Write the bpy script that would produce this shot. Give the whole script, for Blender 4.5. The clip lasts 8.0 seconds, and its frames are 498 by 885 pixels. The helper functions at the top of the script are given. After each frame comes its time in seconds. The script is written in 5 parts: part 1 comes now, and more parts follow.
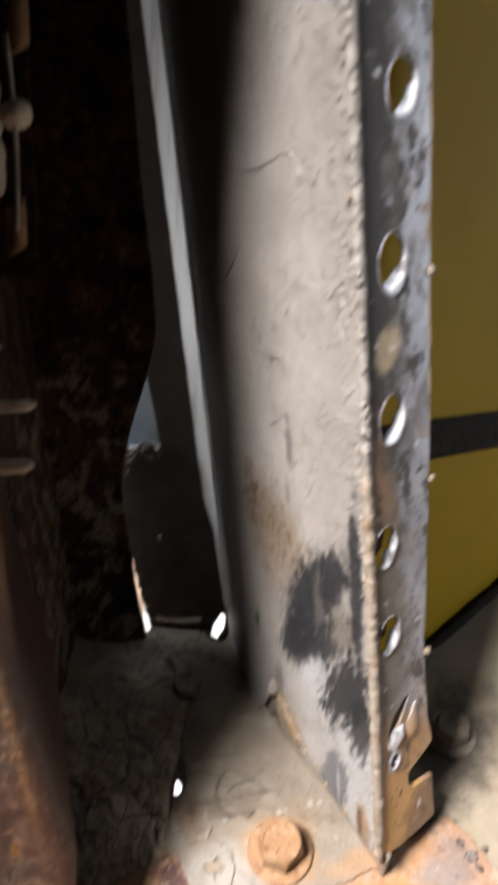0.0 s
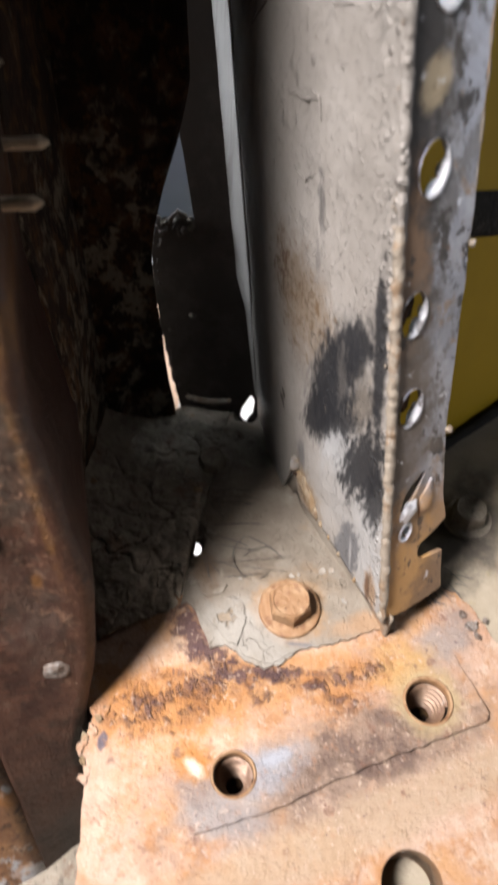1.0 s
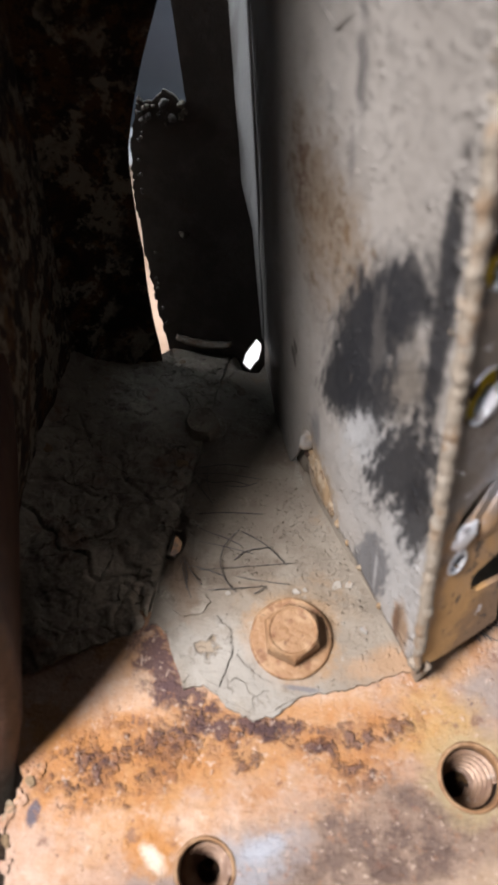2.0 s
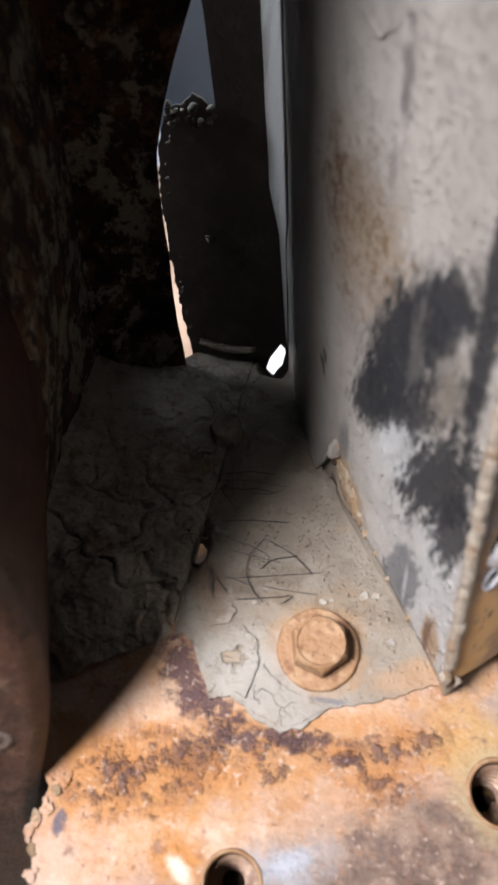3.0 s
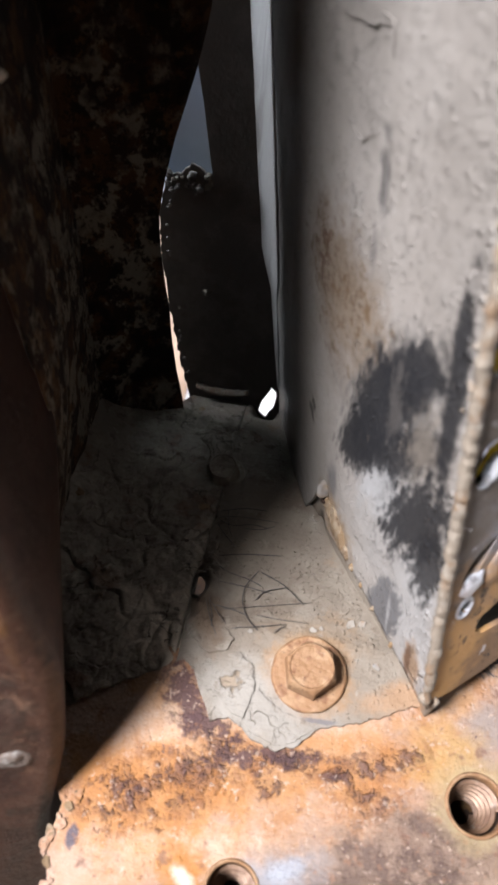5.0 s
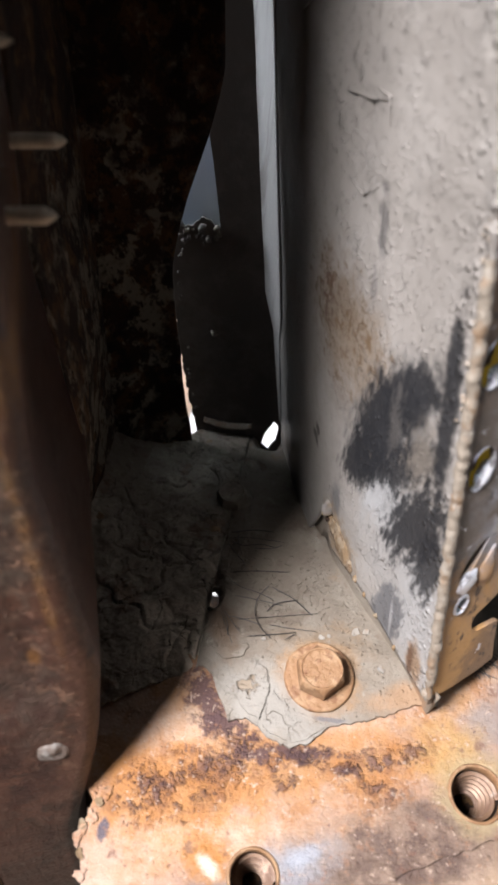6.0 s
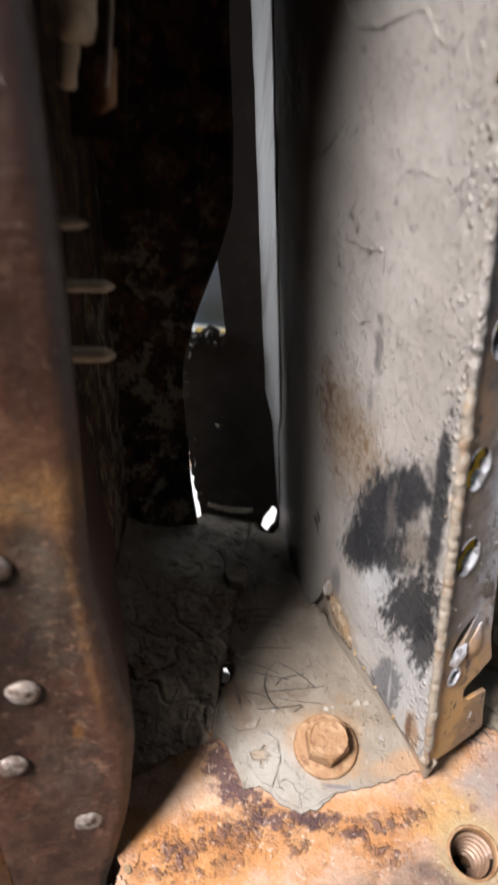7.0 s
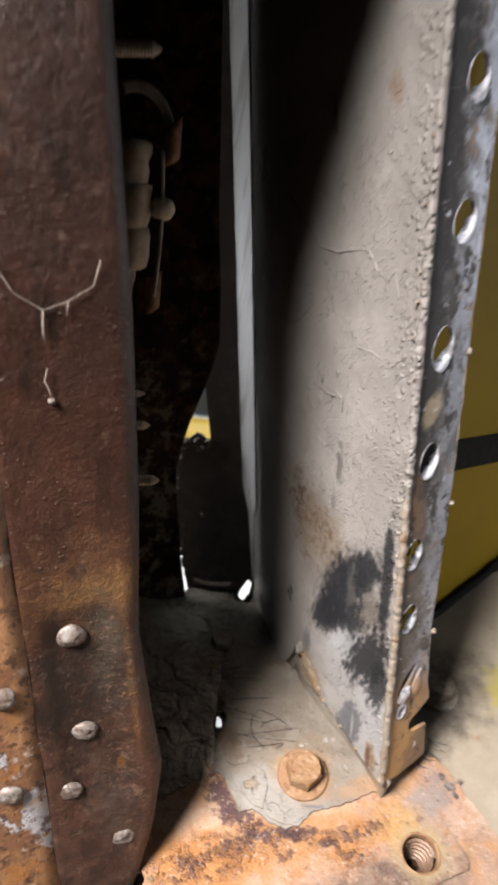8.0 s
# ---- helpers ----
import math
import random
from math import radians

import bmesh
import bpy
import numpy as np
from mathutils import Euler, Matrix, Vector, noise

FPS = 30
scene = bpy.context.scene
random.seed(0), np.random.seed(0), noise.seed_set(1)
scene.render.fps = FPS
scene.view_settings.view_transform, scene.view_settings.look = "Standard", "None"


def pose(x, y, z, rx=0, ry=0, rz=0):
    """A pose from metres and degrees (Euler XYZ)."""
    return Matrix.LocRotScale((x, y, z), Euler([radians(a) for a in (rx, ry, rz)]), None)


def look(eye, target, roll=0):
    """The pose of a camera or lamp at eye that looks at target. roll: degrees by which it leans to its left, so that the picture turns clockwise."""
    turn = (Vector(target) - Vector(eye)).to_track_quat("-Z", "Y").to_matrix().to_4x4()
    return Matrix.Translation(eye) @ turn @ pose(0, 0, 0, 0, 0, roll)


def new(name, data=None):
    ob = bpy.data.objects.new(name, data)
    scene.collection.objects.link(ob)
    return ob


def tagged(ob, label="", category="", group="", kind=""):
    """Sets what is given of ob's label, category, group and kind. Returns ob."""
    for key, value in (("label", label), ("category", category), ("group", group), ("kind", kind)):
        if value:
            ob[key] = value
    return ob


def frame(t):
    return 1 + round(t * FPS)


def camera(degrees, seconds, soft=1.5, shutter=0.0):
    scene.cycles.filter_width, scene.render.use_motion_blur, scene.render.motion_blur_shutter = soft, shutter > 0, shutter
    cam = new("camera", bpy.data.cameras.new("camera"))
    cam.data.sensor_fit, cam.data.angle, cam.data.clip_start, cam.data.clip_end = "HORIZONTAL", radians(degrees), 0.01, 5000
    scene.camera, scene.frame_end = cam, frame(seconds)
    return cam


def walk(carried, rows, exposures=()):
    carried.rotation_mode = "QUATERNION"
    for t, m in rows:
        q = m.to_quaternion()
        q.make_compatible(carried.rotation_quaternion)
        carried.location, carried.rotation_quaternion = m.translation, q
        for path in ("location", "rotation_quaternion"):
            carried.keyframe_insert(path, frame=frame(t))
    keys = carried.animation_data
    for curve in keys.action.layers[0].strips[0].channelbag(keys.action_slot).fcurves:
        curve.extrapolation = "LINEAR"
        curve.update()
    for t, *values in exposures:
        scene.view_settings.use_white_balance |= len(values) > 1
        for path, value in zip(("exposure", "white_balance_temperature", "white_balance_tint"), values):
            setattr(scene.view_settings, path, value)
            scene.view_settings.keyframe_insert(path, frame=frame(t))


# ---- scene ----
cam = camera(36.34, 8.0, soft=2.9, shutter=0.6)
cam.data.dof.use_dof, cam.data.dof.focus_distance, cam.data.dof.aperture_fstop = True, 0.32, 19.0
# seconds, x, y, z, pitch, roll, yaw
PATH = [
    (0, 0.02284, 0.02495, 0.32179, -40.040, 1.150, 2.178),
    (0.5, 0.01826, 0.03533, 0.30803, -48.905, -0.165, 6.815),
    (1, 0.03255, 0.02111, 0.30373, -54.315, 0.413, 7.235),
    (1.5, 0.03436, 0.06039, 0.27278, -58.693, 0.830, 8.262),
    (2, 0.03121, 0.08637, 0.24348, -60.512, 0.232, 9.770),
    (3.5, 0.02313, 0.08920, 0.24416, -60.675, -0.266, 11.237),
    (4, 0.02319, 0.08619, 0.25570, -60.060, 0.337, 10.525),
    (4.5, 0.02265, 0.08243, 0.26189, -59.409, 0.940, 9.824),
    (5, 0.02239, 0.08122, 0.26675, -58.591, 1.326, 9.195),
    (6.5, 0.01132, 0.04527, 0.29503, -52.046, 2.914, 6.163),
    (7, 0.00409, 0.04069, 0.31555, -49.376, 3.652, 4.876),
    (7.5, -0.01110, 0.01885, 0.35508, -46.160, 4.991, 2.615),
    (8, -0.01656, -0.01012, 0.39071, -44.133, 7.101, -0.719),
]
# the camera adjusts its exposure and white balance on the way
LEVELS = [(0, 0.22, 6500, 10), (0.5, 0.05, 6400, 10), (1, 0.0, 6400, 10), (1.5, -0.16, 6350, 10), (2, -0.24, 6250, 10), (3.5, -0.03, 6050, 10), (5, 0.02, 6050, 10), (6.5, 0.0, 6200, 10), (8, 0.02, 6400, 10)]
walk(cam, [(t, look((x, y, z), Vector((x, y, z)) + Vector((-math.sin(radians(w)) * math.cos(radians(p)), math.cos(radians(w)) * math.cos(radians(p)), math.sin(radians(p)))), r)) for t, x, y, z, p, r, w in PATH], LEVELS)
import mathutils

# ---- light ----
world = bpy.data.worlds.new("workshop_air")
scene.world = world
world.use_nodes = True
world.node_tree.nodes["Background"].inputs[0].default_value = (0.86, 0.9, 1.0, 1)
world.node_tree.nodes["Background"].inputs[1].default_value = 0.0020


def area_lamp(name, eye, target, size, watts, colour):
    data = bpy.data.lights.new(name, "AREA")
    data.shape, data.size, data.energy, data.color = "DISK", size, watts, colour
    ob = new(name, data)
    ob.matrix_world = look(eye, target)
    return ob


def spot_lamp(name, eye, target, radius, watts, colour, cone):
    data = bpy.data.lights.new(name, "SPOT")
    data.shadow_soft_size, data.energy, data.color = radius, watts, colour
    data.spot_size, data.spot_blend = radians(cone), 1.0
    ob = new(name, data)
    ob.matrix_world = look(eye, target)
    return ob


spot_lamp("work_lamp", (-0.506, -0.146, 1.090), (0.000, 0.115, 0.02), 0.175, 294.0, (1.0, 0.925, 0.885), 42)
area_lamp("yard_light", (-0.06, 0.575, 0.40), (-0.06, 0.565, -0.25), 0.20, 2.4, (0.86, 0.95, 1.0))
# added fill from the right for flange and yellow panel, no known source
area_lamp("side_fill", (1.25, 0.52, 0.24), (0.10, 0.25, 0.12), 0.4, 5.2, (0.95, 0.96, 1.0))
# small added lamp, there only to brighten the pillar's back lip
area_lamp("lip_fill", (-0.22, 0.362, 0.105), (-0.02, 0.356, 0.10), 0.06, 0.40, (0.95, 0.97, 1.0))


# ---- materials ----
class Shade:
    """A node material, built up layer by layer in object space."""

    def __init__(self, name, base, rough=0.6, metal=0.0):
        self.mat = bpy.data.materials.new(name)
        self.mat.use_nodes = True
        self.tree = self.mat.node_tree
        self.bsdf = self.tree.nodes["Principled BSDF"]
        self.bsdf.inputs["Metallic"].default_value = metal
        self.bsdf.inputs["Roughness"].default_value = rough
        self.pos = self.node("ShaderNodeTexCoord").outputs["Object"]
        rgb = self.node("ShaderNodeRGB")
        rgb.outputs[0].default_value = (*base, 1)
        self.col = rgb.outputs[0]
        self.rough = self.value(rough)
        self.metal = self.value(metal)
        self.height = None
        self.shift = 0.0
        self.mask = None

    def dull(self, level):
        self.bsdf.inputs["Specular IOR Level"].default_value = level
        return self

    def fade(self, axis, offset, near, far):
        """Limits the next reliefs to a band along an axis."""
        d = self.node("ShaderNodeVectorMath")
        d.operation = "DOT_PRODUCT"
        self.link(self.pos, d.inputs[0])
        d.inputs[1].default_value = axis
        self.mask = self.step(self.math("SUBTRACT", d.outputs["Value"], offset), far, near)
        return self

    def node(self, kind):
        return self.tree.nodes.new(kind)

    def value(self, v):
        n = self.node("ShaderNodeValue")
        n.outputs[0].default_value = v
        return n.outputs[0]

    def link(self, a, b):
        self.tree.links.new(a, b)

    def math(self, op, a, b=None, clamp=False):
        n = self.node("ShaderNodeMath")
        n.operation, n.use_clamp = op, clamp
        for slot, v in zip(n.inputs, (a, b)):
            if v is None:
                continue
            if isinstance(v, (int, float)):
                slot.default_value = v
            else:
                self.link(v, slot)
        return n.outputs[0]

    def noise(self, scale, detail=8.0, stretch=(1, 1, 1), rough=0.68):
        self.shift += 3.71
        m = self.node("ShaderNodeMapping")
        m.inputs["Location"].default_value = (self.shift, self.shift * 0.7, -self.shift)
        m.inputs["Scale"].default_value = stretch
        self.link(self.pos, m.inputs["Vector"])
        n = self.node("ShaderNodeTexNoise")
        n.inputs["Scale"].default_value, n.inputs["Detail"].default_value = scale, detail
        n.inputs["Roughness"].default_value = rough
        self.link(m.outputs[0], n.inputs["Vector"])
        return n.outputs[0]

    def step(self, x, lo, hi):
        n = self.node("ShaderNodeMapRange")
        n.interpolation_type = "SMOOTHSTEP"
        n.inputs["From Min"].default_value, n.inputs["From Max"].default_value = lo, hi
        self.link(x, n.inputs["Value"])
        return n.outputs["Result"]

    def blend(self, mask, colour, rough=None, metal=None):
        n = self.node("ShaderNodeMix")
        n.data_type = "RGBA"
        self.link(mask, n.inputs[0])
        self.link(self.col, n.inputs[6])
        n.inputs[7].default_value = (*colour, 1)
        self.col = n.outputs[2]
        for key, v in (("rough", rough), ("metal", metal)):
            if v is None:
                continue
            f = self.node("ShaderNodeMix")
            self.link(mask, f.inputs[0])
            self.link(self.rough if key == "rough" else self.metal, f.inputs[2])
            f.inputs[3].default_value = v
            if key == "rough":
                self.rough = f.outputs[0]
            else:
                self.metal = f.outputs[0]
        return self

    def layer(self, colour, scale, lo, hi, amount=1.0, stretch=(1, 1, 1), rough=None, metal=None, detail=5.0):
        mask = self.step(self.noise(scale, detail, stretch), lo, hi)
        return self.blend(self.math("MULTIPLY", mask, amount), colour, rough, metal)

    def region(self, centre, ax, ra, ay, rb, soft, ragged, grain, stretch=(1, 1, 1)):
        """A ragged patch round a place, as a mask."""
        sub = self.node("ShaderNodeVectorMath")
        sub.operation = "SUBTRACT"
        self.link(self.pos, sub.inputs[0])
        sub.inputs[1].default_value = centre
        total = None
        for axis, r in ((ax, ra), (ay, rb)):
            d = self.node("ShaderNodeVectorMath")
            d.operation = "DOT_PRODUCT"
            self.link(sub.outputs[0], d.inputs[0])
            d.inputs[1].default_value = Vector(axis).normalized() / r
            q = self.math("MULTIPLY", d.outputs["Value"], d.outputs["Value"])
            total = q if total is None else self.math("ADD", total, q)
        dist = self.math("SQRT", total)
        wob = self.math("MULTIPLY", self.math("SUBTRACT", self.noise(grain, 4.0, stretch), 0.5), ragged * 2)
        return self.step(self.math("ADD", dist, wob), 1 + soft, 1 - soft)

    def spot(self, colour, centre, ax, ra, ay, rb, soft=0.35, ragged=0.6, grain=250.0, amount=1.0, rough=None, metal=None, stretch=(1, 1, 1), broken=None, lift=0.0):
        """A stain with a ragged outline round a place, whole or broken into grains."""
        mask = self.region(centre, ax, ra, ay, rb, soft, ragged, grain, stretch)
        if broken:
            scale, lo, hi = broken
            mask = self.math("MULTIPLY", mask, self.step(self.noise(scale, 4.0, stretch), lo, hi))
        if lift:
            h = self.math("MULTIPLY", mask, lift)
            self.height = h if self.height is None else self.math("ADD", self.height, h)
        return self.blend(self.math("MULTIPLY", mask, amount), colour, rough, metal)

    def relief(self, scale, depth, detail=5.0, stretch=(1, 1, 1), lo=None, hi=None):
        h = self.noise(scale, detail, stretch)
        if lo is not None:
            h = self.step(h, lo, hi)
        h = self.math("MULTIPLY", h, depth)
        if self.mask is not None:
            h = self.math("MULTIPLY", h, self.mask)
        self.height = h if self.height is None else self.math("ADD", self.height, h)
        return self

    def cracks(self, scale, depth, width=0.04, colour=None, mask=None, amount=0.9):
        v = self.node("ShaderNodeTexVoronoi")
        v.feature = "DISTANCE_TO_EDGE"
        v.inputs["Scale"].default_value = scale
        wob = self.node("ShaderNodeVectorMath")
        wob.operation = "MULTIPLY_ADD"
        t = self.node("ShaderNodeTexNoise")
        t.inputs["Scale"].default_value = scale * 1.7
        self.link(self.pos, t.inputs["Vector"])
        self.link(t.outputs[1], wob.inputs[0])
        wob.inputs[1].default_value = (0.8 / scale,) * 3
        self.link(self.pos, wob.inputs[2])
        self.link(wob.outputs[0], v.inputs["Vector"])
        line = self.step(v.outputs["Distance"], width, 0.0)
        if mask is not None:
            line = self.math("MULTIPLY", line, mask)
        if colour is not None:
            self.blend(self.math("MULTIPLY", line, amount), colour)
        h = self.math("MULTIPLY", line, -depth)
        self.height = h if self.height is None else self.math("ADD", self.height, h)
        return self

    def pebbles(self, scale, depth, size, lo, hi, patch=40):
        """Small raised grains, in patches."""
        v = self.node("ShaderNodeTexVoronoi")
        v.inputs["Scale"].default_value = scale
        self.link(self.pos, v.inputs["Vector"])
        dot = self.step(v.outputs["Distance"], size, size * 0.35)
        dot = self.math("MULTIPLY", dot, self.step(self.noise(patch, 4.0), lo, hi))
        h = self.math("MULTIPLY", dot, depth)
        if self.mask is not None:
            h = self.math("MULTIPLY", h, self.mask)
        self.height = h if self.height is None else self.math("ADD", self.height, h)
        return self

    def done(self, strength=1.0):
        self.link(self.col, self.bsdf.inputs["Base Color"])
        self.link(self.rough, self.bsdf.inputs["Roughness"])
        self.link(self.metal, self.bsdf.inputs["Metallic"])
        if self.height is not None:
            b = self.node("ShaderNodeBump")
            b.inputs["Distance"].default_value = 1.0
            b.inputs["Strength"].default_value = strength
            self.link(self.height, b.inputs["Height"])
            self.link(b.outputs[0], self.bsdf.inputs["Normal"])
        return self.mat


X, Y, Z = (1, 0, 0), (0, 1, 0), (0, 0, 1)
ACROSS = (-0.4904, 0.8715, -0.375)    # away from the welded edge, over the face
UPWARD = (-0.4904, 0.8715, 0.625)      # up the face as one looks down on it
OUTWARD = (0.7252, 0.6543, -0.1463)   # away from the welded edge, over the flange


def on_pillar(s, z):
    """A place on the pillar's face, s from its welded edge."""
    return (0.0733 - 0.124 * z - 0.4904 * s, 0.139 + 0.361 * z + 0.8715 * s, z)


def on_flange_at(s, z):
    return (0.0733 - 0.124 * z + 0.7071 * s, 0.139 + 0.361 * z + 0.7071 * s, z)

m = Shade("rusty_plate_paint", (0.246, 0.156, 0.108), 0.58)
BX, BY = (0.87, 0.49, 0), (-0.49, 0.87, 0)
m.layer((0.279, 0.197, 0.151), 26, 0.46, 0.60)
m.layer((0.253, 0.135, 0.0573), 30, 0.46, 0.62, 0.8)
m.layer((0.213, 0.0983, 0.0348), 80, 0.50, 0.64, 0.7, rough=0.75)
m.layer((0.147, 0.0858, 0.0573), 50, 0.55, 0.64, 0.75)
m.layer((0.303, 0.233, 0.18), 52, 0.54, 0.66, 0.8)
m.spot((0.33, 0.235, 0.180), (-0.026, 0.080, 0), (0.2, 1, 0), 0.034, (1, -0.2, 0), 0.010, 0.8, 1.2, 70, 0.55)
m.spot((0.34, 0.235, 0.165), (-0.004, 0.1270, 0), (1, 0.3, 0), 0.016, (-0.3, 1, 0), 0.008, 0.8, 1.6, 90, 0.7)
m.spot((0.34, 0.245, 0.180), (0.000, 0.0935, 0), (1, 0.1, 0), 0.020, (-0.1, 1, 0), 0.006, 0.8, 1.8, 110, 0.75)
m.spot((0.36, 0.270, 0.205), (0.050, 0.1330, 0), (1, 0.4, 0), 0.014, (-0.4, 1, 0), 0.006, 0.8, 1.8, 110, 0.7)
# orange ground under the scabs
m.spot((0.253, 0.121, 0.0385), (-0.012, 0.106, 0), (1, 0.2, 0), 0.030, (-0.2, 1, 0), 0.013, 0.5, 1.6, 120, 0.85, 0.75)
m.spot((0.262, 0.138, 0.0581), (0.030, 0.122, 0), (1, 0.3, 0), 0.046, (-0.3, 1, 0), 0.011, 0.6, 1.8, 120, 0.8, 0.75)
# burnt band across the two bushings
m.spot((0.139, 0.0964, 0.0713), (0.066, 0.098, 0), BX, 0.058, BY, 0.0160, 0.5, 1.2, 80, 0.92, 0.5)
m.spot((0.0552, 0.0327, 0.0253), (0.070, 0.100, 0), BX, 0.032, BY, 0.0125, 0.6, 1.6, 100, 0.85, 0.55, broken=(110, 0.40, 0.56))
m.spot((0.0818, 0.0532, 0.0389), (0.052, 0.090, 0), BX, 0.020, BY, 0.0070, 0.6, 1.6, 110, 0.7, 0.55, broken=(150, 0.46, 0.58))
m.spot((0.164, 0.164, 0.18), (0.031, 0.088, 0), BX, 0.014, BY, 0.0075, 0.6, 1.0, 110, 0.85, 0.4, 0.15)
m.spot((0.205, 0.221, 0.253), (0.035, 0.0925, 0), BX, 0.006, BY, 0.0030, 0.6, 0.9, 200, 0.8, 0.4, 0.15)
m.spot((0.147, 0.135, 0.135), (0.018, 0.070, 0), X, 0.015, Y, 0.009, 0.6, 0.9, 130, 0.85, 0.45, 0.1)
m.spot((0.115, 0.0898, 0.0818), (0.006, 0.079, 0), X, 0.008, Y, 0.007, 0.6, 1.0, 160, 0.7, 0.5)
m.spot((0.156, 0.135, 0.127), (0.097, 0.146, 0), (1, -0.75, 0), 0.008, (0.75, 1, 0), 0.018, 0.6, 0.8, 140, 0.8)
m.spot((0.27, 0.164, 0.0614), (0.0840, 0.1330, 0), X, 0.012, Y, 0.012, 0.6, 0.9, 120, 0.85)
m.spot((0.229, 0.176, 0.0983), (0.0918, 0.1215, 0), X, 0.0128, Y, 0.0128, 0.35, 0.5, 200, 0.85)
m.spot((0.246, 0.102, 0.0164), (0.0035, 0.0870, 0), X, 0.0080, Y, 0.0062, 0.6, 0.9, 240, 0.9)
m.spot((0.368, 0.311, 0.253), (0.0045, 0.0850, 0), (1, -0.9, 0), 0.0042, (0.9, 1, 0), 0.0021, 0.6, 0.7, 300, 1.0, 0.35)
# dark grainy scabs of rust along the paint's edge
SCAB, SCAB_B = (0.0532, 0.0294, 0.0307), (0.11, 0.0471, 0.0246)
for cx, cy, ra, rb, slope, amount in ((0.0050, 0.1143, 0.0080, 0.0050, 0.2, 0.95), (-0.0100, 0.1085, 0.0130, 0.0075, 0.1, 0.9), (-0.0230, 0.1030, 0.0090, 0.0065, 0.6, 0.85), (0.0245, 0.1145, 0.0040, 0.0028, 0.1, 0.9),
                                      (0.0352, 0.1240, 0.0125, 0.0030, 0.3, 0.95), (0.0467, 0.1203, 0.0045, 0.0032, 0.2, 0.95), (0.0569, 0.1262, 0.0090, 0.0030, 0.4, 0.9), (0.0600, 0.1170, 0.0060, 0.0030, 0.3, 0.8), (0.0080, 0.1240, 0.0060, 0.0032, 0.0, 0.8), (0.0700, 0.1330, 0.0050, 0.0030, 0.3, 0.7)):
    m.spot((0.238, 0.102, 0.0286), (cx, cy, 0), (1, slope, 0), ra * 1.9, (-slope, 1, 0), rb * 1.9, 0.7, 2.0, 110, amount * 0.75, 0.7, broken=(90, 0.42, 0.58))
    m.spot(SCAB_B, (cx, cy, 0), (1, slope, 0), ra * 1.3, (-slope, 1, 0), rb * 1.3, 0.6, 2.2, 150, amount * 0.7, 0.65, broken=(130, 0.46, 0.60), lift=0.0003)
    m.spot(SCAB, (cx, cy, 0), (1, slope, 0), ra, (-slope, 1, 0), rb, 0.5, 2.4, 200, amount * 0.85, 0.5, broken=(170, 0.47, 0.57), lift=0.0008)
m.spot(SCAB, (-0.0070, 0.1385, 0), (0.6, -1, 0), 0.0130, (1, 0.6, 0), 0.0062, 0.4, 1.4, 220, 0.92, 0.85, broken=(120, 0.34, 0.44), lift=0.0005)
m.spot(SCAB, (0.0040, 0.1298, 0), (1, -0.2, 0), 0.0100, (0.2, 1, 0), 0.0036, 0.4, 1.6, 260, 0.92, 0.85, broken=(160, 0.36, 0.46), lift=0.0005)
m.spot(SCAB, (0.0220, 0.1235, 0), (1, 0.15, 0), 0.0200, (-0.15, 1, 0), 0.0030, 0.4, 1.8, 260, 0.92, 0.85, broken=(170, 0.36, 0.46), lift=0.0005)
m.spot((0.045, 0.0417, 0.0606), (-0.0322, 0.0901, 0), X, 0.0017, Y, 0.0034, 0.3, 0.6, 300, 0.9)
m.spot((0.213, 0.156, 0.106), (0.066, 0.072, 0), BX, 0.080, BY, 0.0095, 0.45, 0.7, 60, 0.8)
m.layer((0.106, 0.0532, 0.036), 120, 0.60, 0.70, 0.7, rough=0.7)
m.layer((0.0614, 0.0348, 0.0348), 210, 0.64, 0.70, 0.75, rough=0.6)
m.layer((0.327, 0.275, 0.259), 240, 0.64, 0.74, 0.55)
m.layer((0.205, 0.102, 0.0532), 300, 0.58, 0.64, 0.35)
m.layer((0.327, 0.253, 0.205), 420, 0.60, 0.65, 0.6)
m.layer((0.0655, 0.0368, 0.0327), 620, 0.66, 0.70, 0.7)
m.relief(45, 0.0012).relief(150, 0.0010).relief(480, 0.0006).pebbles(420, 0.00025, 0.4, 0.50, 0.60, 50)
PLATE = m.dull(0.32).done()

m = Shade("dusty_beige_floor_paint", (0.151, 0.129, 0.104), 0.72)
m.layer((0.192, 0.17, 0.141), 35, 0.44, 0.66)
m.layer((0.102, 0.0779, 0.0573), 48, 0.54, 0.66, 0.6)
m.layer((0.147, 0.123, 0.0964), 110, 0.52, 0.7, 0.6)
m.layer((0.188, 0.123, 0.0693), 60, 0.60, 0.72, 0.5)
m.spot((0.238, 0.143, 0.0779), (0.0660, 0.1500, 0), (1, 0.4, 0), 0.014, (-0.4, 1, 0), 0.005, 0.6, 1.0, 160, 0.7)
m.spot((0.205, 0.123, 0.0614), (0.0337, 0.1525, 0), X, 0.0155, Y, 0.0155, 0.15, 0.35, 200, 0.75)
m.spot((0.213, 0.205, 0.188), (0.0180, 0.1400, 0), (1, -0.3, 0), 0.026, (0.3, 1, 0), 0.012, 0.5, 1.0, 90, 0.7)
m.spot((0.18, 0.135, 0.0898), (0.0082, 0.1450, 0), (1, 0.5, 0), 0.0040, (-0.5, 1, 0), 0.0022, 0.4, 3.0, 240, 0.7, 0.8, lift=-0.0006)
m.spot((0.139, 0.106, 0.0779), (-0.0030, 0.1580, 0), (1, -1.2, 0), 0.0060, (1.2, 1, 0), 0.0030, 0.5, 2.4, 200, 0.7, 0.8)
